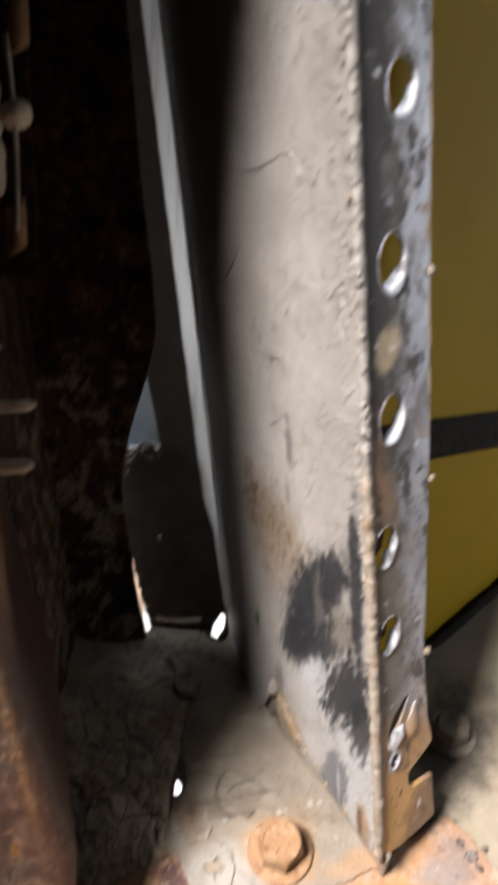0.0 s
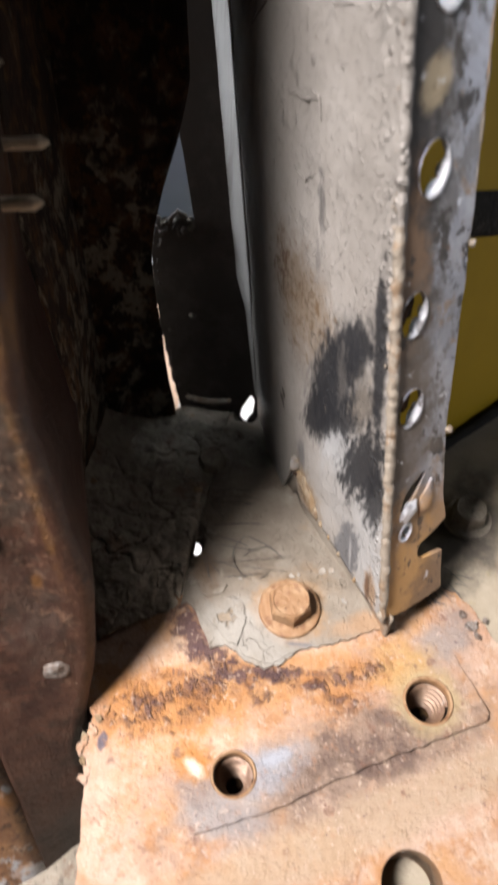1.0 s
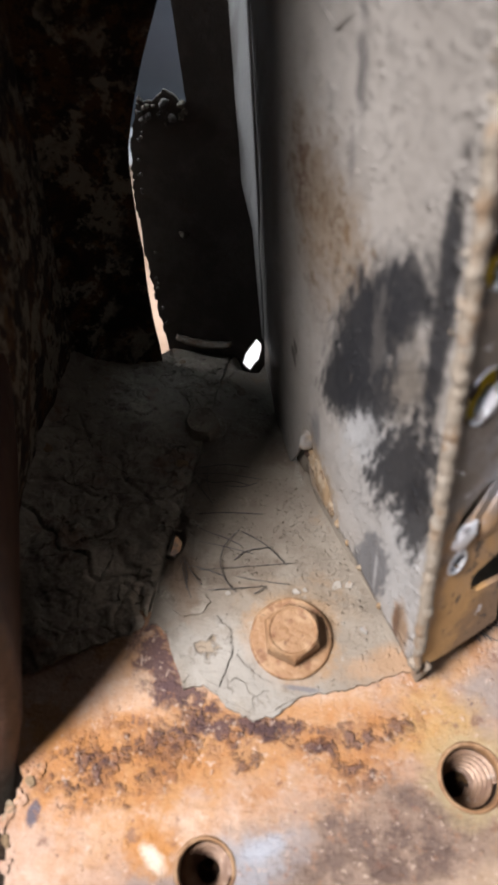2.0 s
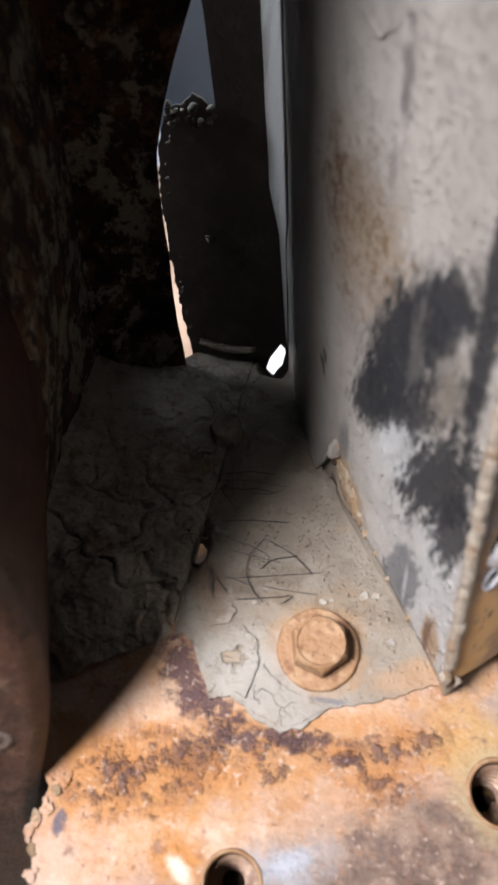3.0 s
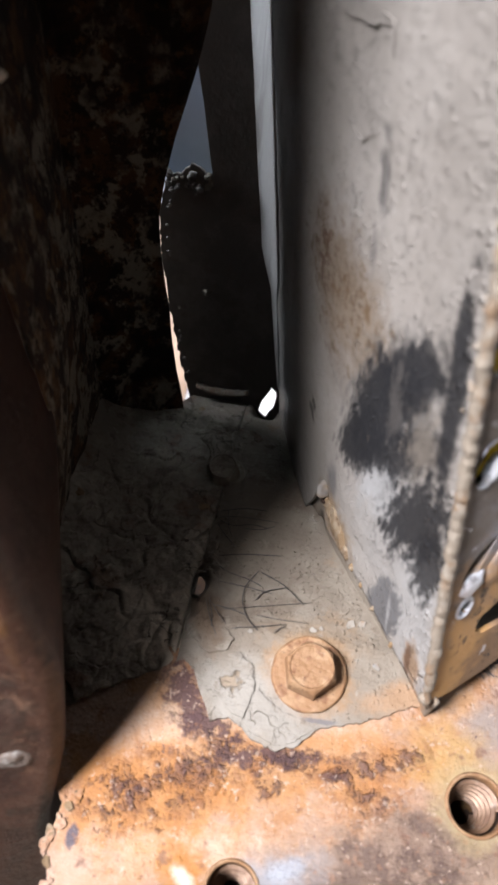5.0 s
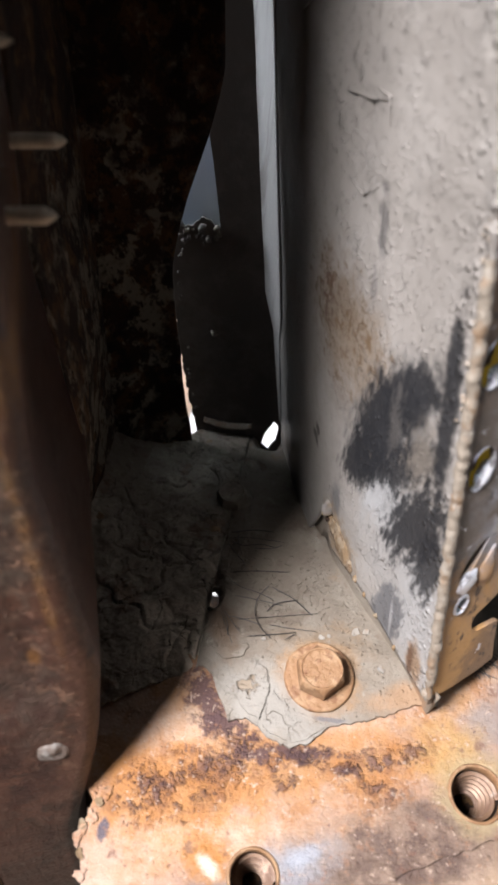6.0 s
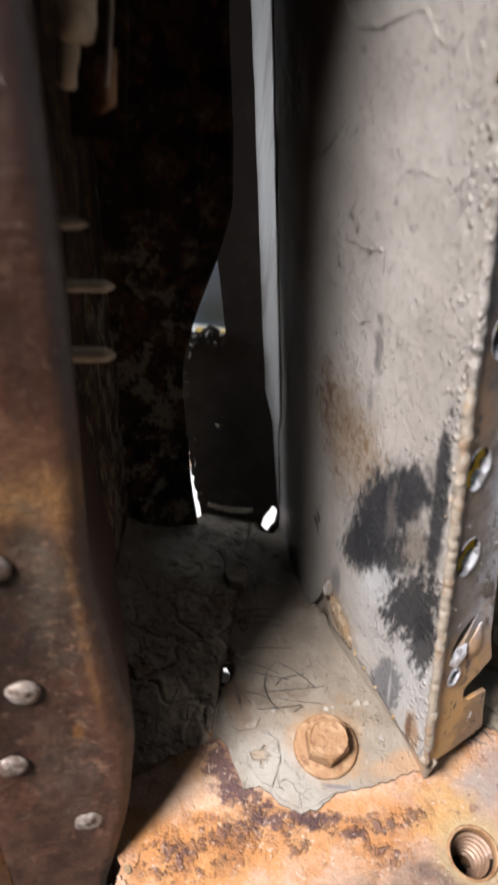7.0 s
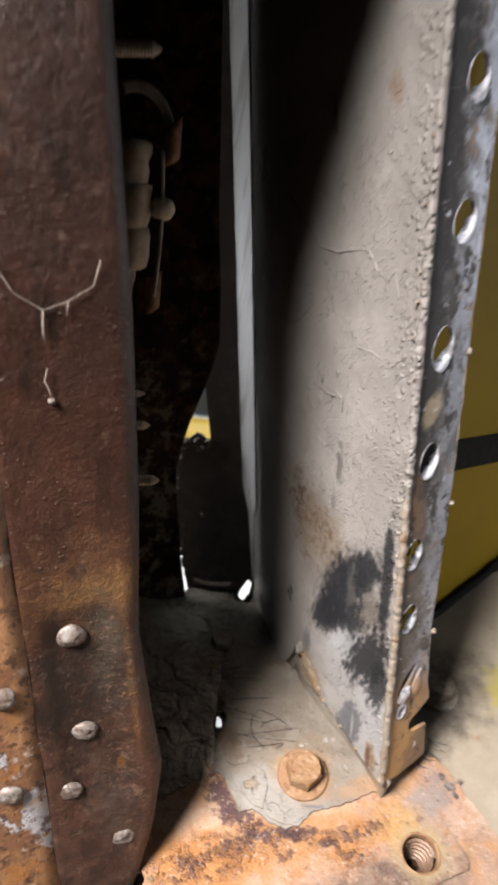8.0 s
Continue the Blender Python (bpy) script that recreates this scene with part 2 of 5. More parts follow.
m.spot((0.0898, 0.0858, 0.0944), (0.0390, 0.1378, 0), (1, 0.05, 0), 0.0060, (-0.05, 1, 0), 0.0008, 0.5, 1.0, 300, 0.8)
m.spot((0.0983, 0.0851, 0.0693), (-0.020, 0.215, 0), (1, 0.12, 0), 0.017, (-0.12, 1, 0), 0.080, 0.6, 0.8, 60, 0.85, 0.9)
m.spot((0.085, 0.055, 0.034), (-0.0060, 0.1690, 0), (1, 0.5, 0), 0.0055, (-0.5, 1, 0), 0.0110, 0.6, 1.2, 130, 0.75, 0.85)
m.spot((0.172, 0.123, 0.0779), (0.0345, 0.1660, 0), X, 0.016, Y, 0.0060, 0.7, 1.2, 130, 0.5)
m.layer((0.11, 0.0858, 0.0655), 240, 0.60, 0.68, 0.6)
m.layer((0.225, 0.205, 0.176), 160, 0.60, 0.68, 0.5)
m.layer((0.0655, 0.0573, 0.0532), 560, 0.66, 0.71, 0.7)
front_zone = m.region((0.0060, 0.1430, 0), (1, -0.55, 0), 0.030, (0.55, 1, 0), 0.016, 0.5, 0.8, 90)
m.cracks(62, 0.0004, 0.016, (0.0818, 0.0614, 0.045), m.math("MULTIPLY", front_zone, m.step(m.noise(80), 0.50, 0.60)), 0.5)
m.cracks(130, 0.0002, 0.024, (0.123, 0.102, 0.0818), m.math("MULTIPLY", front_zone, m.step(m.noise(110), 0.50, 0.60)), 0.4)
m.relief(60, 0.0010).relief(260, 0.0006).relief(900, 0.0002).pebbles(420, 0.0004, 0.35, 0.50, 0.60, 45)
BEIGE = m.dull(0.32).done()

m = Shade("cracked_old_sealant", (0.152, 0.133, 0.108), 0.92)
m.layer((0.213, 0.19, 0.157), 38, 0.46, 0.62)
m.layer((0.118, 0.0786, 0.0561), 55, 0.54, 0.66, 0.75)
m.layer((0.0731, 0.0618, 0.0528), 130, 0.54, 0.66, 0.75)
m.layer((0.281, 0.254, 0.213), 170, 0.60, 0.70, 0.6)
m.spot((0.383, 0.336, 0.275), (-0.016, 0.160, 0), (1, -0.6, 0), 0.018, (0.6, 1, 0), 0.012, 0.8, 1.2, 70, 0.8)
m.layer((0.0561, 0.0471, 0.0405), 520, 0.62, 0.70, 0.7)
m.cracks(48, 0.0009, 0.012, (0.0336, 0.0281, 0.0225), m.step(m.noise(40), 0.46, 0.58), 0.8)
m.relief(70, 0.0014).relief(260, 0.0009).relief(700, 0.0003)
SEALANT = m.dull(0.2).done()

m = Shade("grey_pillar_paint", (0.192, 0.178, 0.164), 0.52)
m.layer((0.225, 0.211, 0.197), 18, 0.42, 0.64)
m.layer((0.164, 0.15, 0.137), 60, 0.52, 0.72, 0.6)
m.layer((0.246, 0.229, 0.213), 130, 0.60, 0.74, 0.5)
# rust bleeding through, in sparse speckles
for rs, rz, ra, rb, amount in ((0.088, 0.096, 0.014, 0.016, 0.8), (0.070, 0.100, 0.015, 0.013, 0.85), (0.054, 0.101, 0.012, 0.010, 0.7), (0.078, 0.082, 0.010, 0.012, 0.5)):
    m.spot((0.123, 0.0878, 0.0552), on_pillar(rs, rz), ACROSS, ra * 1.2, Z, rb * 1.2, 0.7, 1.6, 130, amount * 0.55, 0.7)
    m.spot((0.0818, 0.0512, 0.0253), on_pillar(rs, rz), ACROSS, ra * 1.1, Z, rb * 1.1, 0.5, 2.2, 200, amount, 0.8, broken=(210, 0.50, 0.60))
m.spot((0.0655, 0.0327, 0.0164), on_pillar(0.093, 0.098), ACROSS, 0.006, Z, 0.012, 0.5, 1.4, 300, 0.8, 0.8, broken=(340, 0.48, 0.56))
# pale scoured paint low down
m.spot((0.253, 0.251, 0.249), on_pillar(0.014, 0.038), ACROSS, 0.011, Z, 0.022, 0.7, 1.0, 120, 0.85, 0.45, stretch=(1, 1, 0.35))
m.spot((0.213, 0.213, 0.215), on_pillar(0.040, 0.058), ACROSS, 0.013, Z, 0.012, 0.7, 1.2, 140, 0.8, 0.45, stretch=(1, 1, 0.35))
m.spot((0.225, 0.221, 0.217), on_pillar(0.034, 0.036), ACROSS, 0.020, Z, 0.016, 0.7, 1.0, 140, 0.7, 0.45, stretch=(1, 1, 0.35))
# black smears
INK = (0.00898, 0.00944, 0.0115)
SMEAR = (2.2, 2.2, 0.8)
m.spot((0.246, 0.246, 0.246), on_pillar(0.0144, 0.0445), ACROSS, 0.0100, UPWARD, 0.0190, 0.6, 1.0, 150, 0.85, 0.45, stretch=SMEAR)
m.spot((0.225, 0.227, 0.229), on_pillar(0.0406, 0.0600), ACROSS, 0.0150, UPWARD, 0.0070, 0.6, 1.4, 170, 0.8, 0.45, stretch=SMEAR)
m.spot((0.0532, 0.0532, 0.0552), on_pillar(0.041, 0.088), ACROSS, 0.0230, UPWARD, 0.0170, 0.5, 1.2, 170, 0.7, 0.65, stretch=SMEAR)
m.spot(INK, on_pillar(0.0465, 0.0850), ACROSS, 0.0175, UPWARD, 0.0150, 0.3, 1.0, 190, 0.95, 0.65, stretch=SMEAR)
m.spot(INK, on_pillar(0.0590, 0.0620), ACROSS, 0.0150, UPWARD, 0.0100, 0.3, 0.8, 190, 0.95, 0.65, stretch=SMEAR)
m.spot(INK, on_pillar(0.0310, 0.1060), ACROSS, 0.0165, UPWARD, 0.0090, 0.3, 0.9, 190, 0.95, 0.65)
m.spot(INK, on_pillar(0.0350, 0.0790), ACROSS, 0.0220, UPWARD, 0.0080, 0.4, 1.2, 190, 0.92, 0.65, stretch=SMEAR)
m.spot((0.123, 0.108, 0.0924), on_pillar(0.0205, 0.0960), ACROSS, 0.0075, UPWARD, 0.0080, 0.6, 1.6, 190, 0.75, 0.6, stretch=SMEAR)
m.spot((0.0818, 0.0759, 0.0713), on_pillar(0.0380, 0.0930), ACROSS, 0.0035, UPWARD, 0.0085, 0.6, 2.0, 200, 0.45, 0.6, stretch=SMEAR)
m.spot(INK, on_pillar(0.0210, 0.0690), ACROSS, 0.0175, UPWARD, 0.0125, 0.35, 1.2, 190, 0.95, 0.65, stretch=SMEAR)
m.spot(INK, on_pillar(0.0110, 0.0640), ACROSS, 0.0080, UPWARD, 0.0110, 0.4, 1.0, 190, 0.92, 0.65, stretch=SMEAR)
m.spot(INK, on_pillar(0.0098, 0.1200), ACROSS, 0.0042, UPWARD, 0.0250, 0.35, 0.8, 190, 0.95, 0.65)
m.spot((0.246, 0.249, 0.253), on_pillar(0.0480, 0.0560), ACROSS, 0.0080, UPWARD, 0.0042, 0.5, 2.2, 220, 0.85, 0.45, stretch=SMEAR)
m.spot((0.0693, 0.0713, 0.0779), on_pillar(0.0330, 0.0190), ACROSS, 0.0105, UPWARD, 0.0110, 0.2, 0.8, 190, 0.85, 0.5, stretch=SMEAR)
m.spot((0.0655, 0.0655, 0.0693), on_pillar(0.0800, 0.0230), ACROSS, 0.0040, UPWARD, 0.0070, 0.5, 0.8, 220, 0.7, 0.6)
m.spot((0.225, 0.225, 0.229), on_pillar(0.0300, 0.0200), ACROSS, 0.0009, UPWARD, 0.0070, 0.5, 0.8, 260, 0.7, 0.5)
# rust at the foot
m.spot((0.172, 0.102, 0.0491), on_pillar(0.012, 0.020), ACROSS, 0.0045, Z, 0.009, 0.5, 1.0, 240, 0.8, 0.8)
m.spot((0.0693, 0.0348, 0.0184), on_pillar(0.0145, 0.019), ACROSS, 0.0018, Z, 0.007, 0.5, 1.0, 300, 0.85, 0.8)
m.spot((0.18, 0.127, 0.0739), on_pillar(0.074, 0.008), ACROSS, 0.012, Z, 0.010, 0.5, 1.2, 200, 0.85, 0.8)
m.spot((0.0409, 0.0348, 0.0307), on_pillar(0.1005, 0.037), ACROSS, 0.0022, Z, 0.0026, 0.3, 1.2, 320, 0.9, 0.7)
m.spot((0.0858, 0.0818, 0.0799), on_pillar(0.0535, 0.1420), ACROSS, 0.0022, Z, 0.0105, 0.5, 1.6, 240, 0.8, 0.7, lift=-0.0004)
m.spot((0.106, 0.1, 0.0964), on_pillar(0.0572, 0.1230), ACROSS, 0.0016, Z, 0.0070, 0.5, 1.6, 240, 0.7, 0.7)
m.spot((0.0693, 0.0491, 0.0368), on_pillar(0.0680, 0.2750), ACROSS, 0.0020, Z, 0.0050, 0.5, 1.4, 240, 0.8, 0.7)
m.spot((0.147, 0.0983, 0.0614), on_pillar(0.0270, 0.2985), ACROSS, 0.0040, Z, 0.0045, 0.6, 1.6, 220, 0.7, 0.7)
m.spot((0.0327, 0.0286, 0.0246), on_pillar(0.1030, 0.0320), ACROSS, 0.0030, Z, 0.0024, 0.4, 1.6, 300, 0.85, 0.7)
m.layer((0.102, 0.0858, 0.0693), 190, 0.68, 0.76, 0.4)
fleck_zone = m.region(on_pillar(0.040, 0.20), ACROSS, 0.055, Z, 0.10, 0.5, 0.6, 30)
m.cracks(55, 0.0004, 0.020, (0.11, 0.1, 0.0898), m.math("MULTIPLY", fleck_zone, m.step(m.noise(70), 0.54, 0.62)), 0.6)
m.relief(24, 0.0020, 3.0).relief(75, 0.0008, 3.0).relief(170, 0.0007, lo=0.60, hi=0.74).relief(420, 0.00025, lo=0.56, hi=0.72).relief(900, 0.00012)
m.pebbles(330, 0.0005, 0.32, 0.53, 0.62).pebbles(560, 0.00035, 0.36, 0.46, 0.58, 60)
m.fade(ACROSS, -0.4904 * 0.0733 + 0.8715 * 0.139, 0.002, 0.022).relief(220, 0.0006, 3.0).relief(600, 0.0003).pebbles(300, 0.0010, 0.42, 0.34, 0.50)
m.fade(ACROSS, -0.4904 * 0.0733 + 0.8715 * 0.139, 0.015, 0.075).pebbles(240, 0.0005, 0.26, 0.48, 0.58).pebbles(420, 0.0004, 0.28, 0.46, 0.56)
PILLAR = m.dull(0.32).done()

m = Shade("ground_bare_flange_steel", (0.27, 0.285, 0.33), 0.42, 0.35)
m.layer((0.36, 0.375, 0.42), 55, 0.48, 0.60, 0.9, stretch=(1.4, 1.4, 0.3))
m.layer((0.12, 0.115, 0.115), 70, 0.48, 0.58, 0.85, stretch=(1, 1, 0.6))
m.layer((0.27, 0.19, 0.125), 75, 0.57, 0.65, 0.75, rough=0.8, metal=0.0)
m.layer((0.035, 0.032, 0.03), 85, 0.55, 0.60, 0.95, stretch=(1, 1, 0.7), rough=0.75, metal=0.0)
# grime along the welded edge
m.spot((0.085, 0.078, 0.072), on_flange_at(0.0, 0.27), OUTWARD, 0.0185, Z, 0.20, 0.4, 1.3, 90, 0.85, 0.7, 0.1)
m.spot((0.028, 0.026, 0.026), on_flange_at(0.002, 0.26), OUTWARD, 0.0120, Z, 0.15, 0.4, 1.6, 100, 0.92, 0.75, 0.0)
m.spot((0.20, 0.125, 0.075), on_flange_at(0.004, 0.150), OUTWARD, 0.0075, Z, 0.026, 0.5, 1.4, 120, 0.8, 0.8, 0.0)
m.spot((0.13, 0.105, 0.085), on_flange_at(0.006, 0.098), OUTWARD, 0.0140, Z, 0.040, 0.6, 1.4, 100, 0.8, 0.75, 0.0)
m.spot((0.40, 0.33, 0.22), on_flange_at(0.0105, 0.198), X, 0.0042, Z, 0.0060, 0.35, 0.5, 200, 0.8, 0.75, 0.0)
m.spot((0.03, 0.028, 0.028), on_flange_at(0.0225, 0.190), X, 0.0020, Z, 0.0026, 0.4, 0.8, 260, 0.9, 0.75, 0.0)
# brown rust low down
m.spot((0.33, 0.20, 0.10), (0.080, 0.158, 0.016), X, 0.05, Z, 0.052, 0.25, 0.6, 110, 0.9, 0.75, 0.0)
m.spot((0.44, 0.25, 0.09), (0.078, 0.152, 0.026), X, 0.010, Z, 0.026, 0.5, 1.4, 130, 0.8, 0.75, 0.0, stretch=(1.3, 1.3, 0.4))
m.spot((0.15, 0.095, 0.06), (0.090, 0.166, 0.022), X, 0.009, Z, 0.016, 0.5, 1.4, 140, 0.75, 0.75, 0.0)
m.layer((0.12, 0.075, 0.05), 260, 0.60, 0.68, 0.7, rough=0.8, metal=0.0)
m.layer((0.62, 0.64, 0.70), 130, 0.63, 0.69, 0.8, rough=0.3, metal=0.5)
m.layer((0.03, 0.028, 0.028), 105, 0.58, 0.64, 0.85, stretch=(1, 1, 0.6), rough=0.75, metal=0.0)
m.relief(140, 0.0007).relief(600, 0.00025)
FLANGE = m.done()

m = Shade("bright_cut_steel", (0.54, 0.555, 0.6), 0.42, 0.5)
m.layer((0.165, 0.158, 0.165), 200, 0.50, 0.60, 0.9)
m.relief(300, 0.0012).relief(700, 0.0004)
BRIGHT = m.done()

m = Shade("painted_weld_bead", (0.192, 0.164, 0.131), 0.7)
m.layer((0.164, 0.106, 0.0614), 90, 0.48, 0.62, 0.85)
m.layer((0.238, 0.217, 0.188), 170, 0.52, 0.66, 0.8)
m.layer((0.0818, 0.0614, 0.045), 330, 0.58, 0.68, 0.7)
m.relief(200, 0.0012).relief(700, 0.0004)
BEAD = m.done()

m = Shade("tan_rust_crust", (0.147, 0.0983, 0.0532), 0.85)
m.layer((0.205, 0.164, 0.115), 150, 0.46, 0.60, 0.9)
m.layer((0.0614, 0.0307, 0.0143), 220, 0.54, 0.62, 0.85)
m.relief(220, 0.0010).relief(700, 0.0004)
CRUST = m.done()

m = Shade("worn_thread_steel", (0.135, 0.0818, 0.0512), 0.42, 0.35)
m.layer((0.0818, 0.0389, 0.0205), 160, 0.48, 0.62, 0.8, rough=0.7, metal=0.0)
m.layer((0.213, 0.18, 0.151), 300, 0.58, 0.68, 0.7)
m.relief(400, 0.0003)
THREAD = m.done()

m = Shade("rusty_bolt_steel", (0.188, 0.102, 0.0471), 0.66)
m.layer((0.246, 0.156, 0.0858), 110, 0.44, 0.62, 0.9)
m.layer((0.123, 0.0532, 0.0225), 200, 0.52, 0.64, 0.8)
m.layer((0.045, 0.0213, 0.0131), 330, 0.61, 0.67, 0.85, rough=0.8)
m.layer((0.27, 0.205, 0.147), 420, 0.62, 0.70, 0.5)
m.relief(160, 0.0008).relief(420, 0.0006).relief(900, 0.0002)
BOLT = m.done()

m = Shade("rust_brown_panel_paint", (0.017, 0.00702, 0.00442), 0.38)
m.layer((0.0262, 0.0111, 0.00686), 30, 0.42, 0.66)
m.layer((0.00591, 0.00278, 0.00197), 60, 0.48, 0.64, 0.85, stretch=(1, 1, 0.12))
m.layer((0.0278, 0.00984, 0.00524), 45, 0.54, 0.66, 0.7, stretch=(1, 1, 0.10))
m.layer((0.0524, 0.0278, 0.0147), 210, 0.64, 0.72, 0.6, stretch=(1, 1, 0.35), rough=0.7)
m.layer((0.0554, 0.0246, 0.00984), 60, 0.60, 0.74, 0.5, rough=0.75)
# lamp light on the lower panel, painted in as lighter rust brown
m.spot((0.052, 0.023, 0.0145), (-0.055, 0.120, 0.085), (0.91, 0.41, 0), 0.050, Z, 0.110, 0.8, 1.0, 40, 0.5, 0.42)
m.spot((0.0654, 0.0278, 0.00984), (-0.060, 0.143, 0.158), (0.91, 0.41, 0), 0.026, Z, 0.016, 0.8, 1.8, 110, 0.75, 0.75)
m.spot((0.125, 0.0623, 0.018), (-0.060, 0.145, 0.156), (0.91, 0.41, 0), 0.017, Z, 0.0062, 0.8, 1.6, 140, 0.75, 0.8)
m.spot((0.114, 0.0554, 0.0164), (-0.0495, 0.137, 0.118), (0.91, 0.41, 0), 0.0014, Z, 0.036, 0.8, 1.6, 150, 0.8, 0.8)
m.spot((0.0377, 0.0311, 0.0229), (-0.058, 0.136, 0.124), (0.91, 0.41, 0), 0.0085, Z, 0.028, 0.7, 1.6, 120, 0.8, 0.6)
m.spot((0.00591, 0.00393, 0.00327), (-0.071, 0.123, 0.112), (0.91, 0.41, 0), 0.009, Z, 0.030, 0.7, 1.0, 90, 0.8, 0.6)
# same painted brightening near the bottom, over streaky rust
m.spot((0.058, 0.027, 0.018), (-0.060, 0.105, 0.025), (0.91, 0.41, 0), 0.034, Z, 0.060, 0.8, 2.4, 60, 0.7, 0.5)
m.spot((0.0164, 0.00848, 0.00591), (-0.060, 0.112, 0.060), (0.91, 0.41, 0), 0.034, Z, 0.085, 0.7, 2.0, 80, 0.8, 0.5, broken=(110, 0.50, 0.60))
m.spot((0.0984, 0.0654, 0.0458), (-0.060, 0.112, 0.060), (0.91, 0.41, 0), 0.034, Z, 0.10, 0.7, 2.0, 80, 0.4, 0.5, broken=(260, 0.57, 0.64))
m.spot((0.0393, 0.0294, 0.0235), (-0.056, 0.118, 0.055), (0.91, 0.41, 0), 0.008, Z, 0.020, 0.8, 1.6, 120, 0.6, 0.6)
m.spot((0.131, 0.0591, 0.0164), (-0.050, 0.118, 0.070), (0.91, 0.41, 0), 0.0016, Z, 0.003, 0.7, 0.9, 300, 0.8)
m.layer((0.0786, 0.0554, 0.0426), 420, 0.68, 0.74, 0.5)
m.spot((0.010, 0.007, 0.006), (-0.068, 0.120, 0.105), (0.91, 0.41, 0), 0.012, Z, 0.034, 0.8, 1.8, 70, 0.75, 0.6, broken=(90, 0.42, 0.60))
m.spot((0.022, 0.009, 0.007), (-0.056, 0.108, 0.030), (0.91, 0.41, 0), 0.026, Z, 0.040, 0.7, 2.0, 60, 0.75, 0.5, broken=(75, 0.46, 0.60))
m.spot((0.120, 0.070, 0.045), (-0.050, 0.130, 0.070), (0.91, 0.41, 0), 0.012, Z, 0.090, 0.8, 2.0, 90, 0.6, 0.6, broken=(300, 0.56, 0.64))
m.relief(110, 0.0010).relief(420, 0.0006).relief(900, 0.0002).pebbles(420, 0.0003, 0.34, 0.52, 0.62, 40)
BROWN = m.dull(0.3).done()

m = Shade("flaked_paint_on_rust", (0.157, 0.0754, 0.036), 0.55)
m.layer((0.274, 0.143, 0.0646), 60, 0.45, 0.60, 0.85, stretch=(1, 1, 0.5))
m.layer((0.374, 0.387, 0.41), 34, 0.53, 0.58, 0.9, stretch=(1, 1, 0.5))
m.layer((0.445, 0.36, 0.287), 80, 0.58, 0.66, 0.8)
m.layer((0.0862, 0.0395, 0.0251), 130, 0.54, 0.64, 0.8)
m.layer((0.035, 0.016, 0.010), 190, 0.54, 0.62, 0.8)
m.layer((0.30, 0.13, 0.035), 46, 0.54, 0.64, 0.7)
m.relief(150, 0.0008).relief(600, 0.0003)
FLAKED = m.done()

m = Shade("rivet_metal", (0.135, 0.11, 0.0944), 0.55, 0.2)
m.layer((0.205, 0.192, 0.18), 190, 0.46, 0.60, 0.85)
m.layer((0.0655, 0.0409, 0.0286), 260, 0.50, 0.62, 0.85)
m.layer((0.045, 0.026, 0.018), 150, 0.54, 0.62, 0.75, rough=0.8)
m.relief(260, 0.0004).relief(700, 0.0002)
RIVET = m.done()

# rust tones set extra low, so the colour carries the cavity's deep shade
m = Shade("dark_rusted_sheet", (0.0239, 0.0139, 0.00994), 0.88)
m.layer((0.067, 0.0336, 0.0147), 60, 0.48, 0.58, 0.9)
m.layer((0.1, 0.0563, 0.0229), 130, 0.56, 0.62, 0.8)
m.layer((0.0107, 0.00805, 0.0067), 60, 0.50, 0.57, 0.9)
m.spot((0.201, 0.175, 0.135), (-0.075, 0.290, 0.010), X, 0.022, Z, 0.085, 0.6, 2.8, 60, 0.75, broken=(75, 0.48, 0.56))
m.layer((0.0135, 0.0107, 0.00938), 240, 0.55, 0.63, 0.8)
m.relief(120, 0.0011).relief(500, 0.0004)
DARK = m.dull(0.2).done()

m = Shade("dull_brown_black_sheet", (0.0688, 0.0587, 0.0525), 0.75)
m.layer((0.106, 0.0912, 0.0813), 40, 0.45, 0.68)
m.layer((0.075, 0.0562, 0.0475), 160, 0.52, 0.7, 0.7)
m.relief(90, 0.0006).relief(500, 0.0002)
TORN = m.done()

m = Shade("worn_grey_lip", (0.34, 0.33, 0.32), 0.5)
m.layer((0.20, 0.185, 0.17), 60, 0.46, 0.62, 0.8, stretch=(1.6, 1.6, 0.15))
m.layer((0.46, 0.45, 0.44), 90, 0.56, 0.68, 0.6, stretch=(1.6, 1.6, 0.1))
m.layer((0.14, 0.11, 0.09), 300, 0.66, 0.74, 0.7)
m.relief(300, 0.0003)
LIP = m.done()

m = Shade("olive_yellow_enamel", (0.30, 0.20, 0.006), 0.7)
m.layer((0.25, 0.165, 0.005), 10, 0.4, 0.7)
m.layer((0.20, 0.15, 0.03), 240, 0.68, 0.76, 0.6)
m.relief(60, 0.0002)
YELLOW = m.dull(0.15).done()

m = Shade("black_rubber", (0.012, 0.011, 0.010), 0.9)
m.layer((0.035, 0.032, 0.03), 160, 0.55, 0.7, 0.7)
m.relief(180, 0.002).relief(600, 0.0006)
RUBBER = m.dull(0.2).done()

m = Shade("pale_tan_floor_paint", (0.194, 0.165, 0.122), 0.7)
m.layer((0.228, 0.198, 0.152), 30, 0.44, 0.66)
m.layer((0.19, 0.152, 0.0506), 40, 0.60, 0.72, 0.6)
m.layer((0.16, 0.0925, 0.0464), 70, 0.60, 0.72, 0.6)
# the pillar's soft shadow painted in, together with black debris near the seal
m.spot((0.0211, 0.0177, 0.0152), (0.112, 0.205, 0), (0.7, 0.7, 0), 0.030, (-0.7, 0.7, 0), 0.020, 0.7, 1.2, 70, 0.85, 0.85)
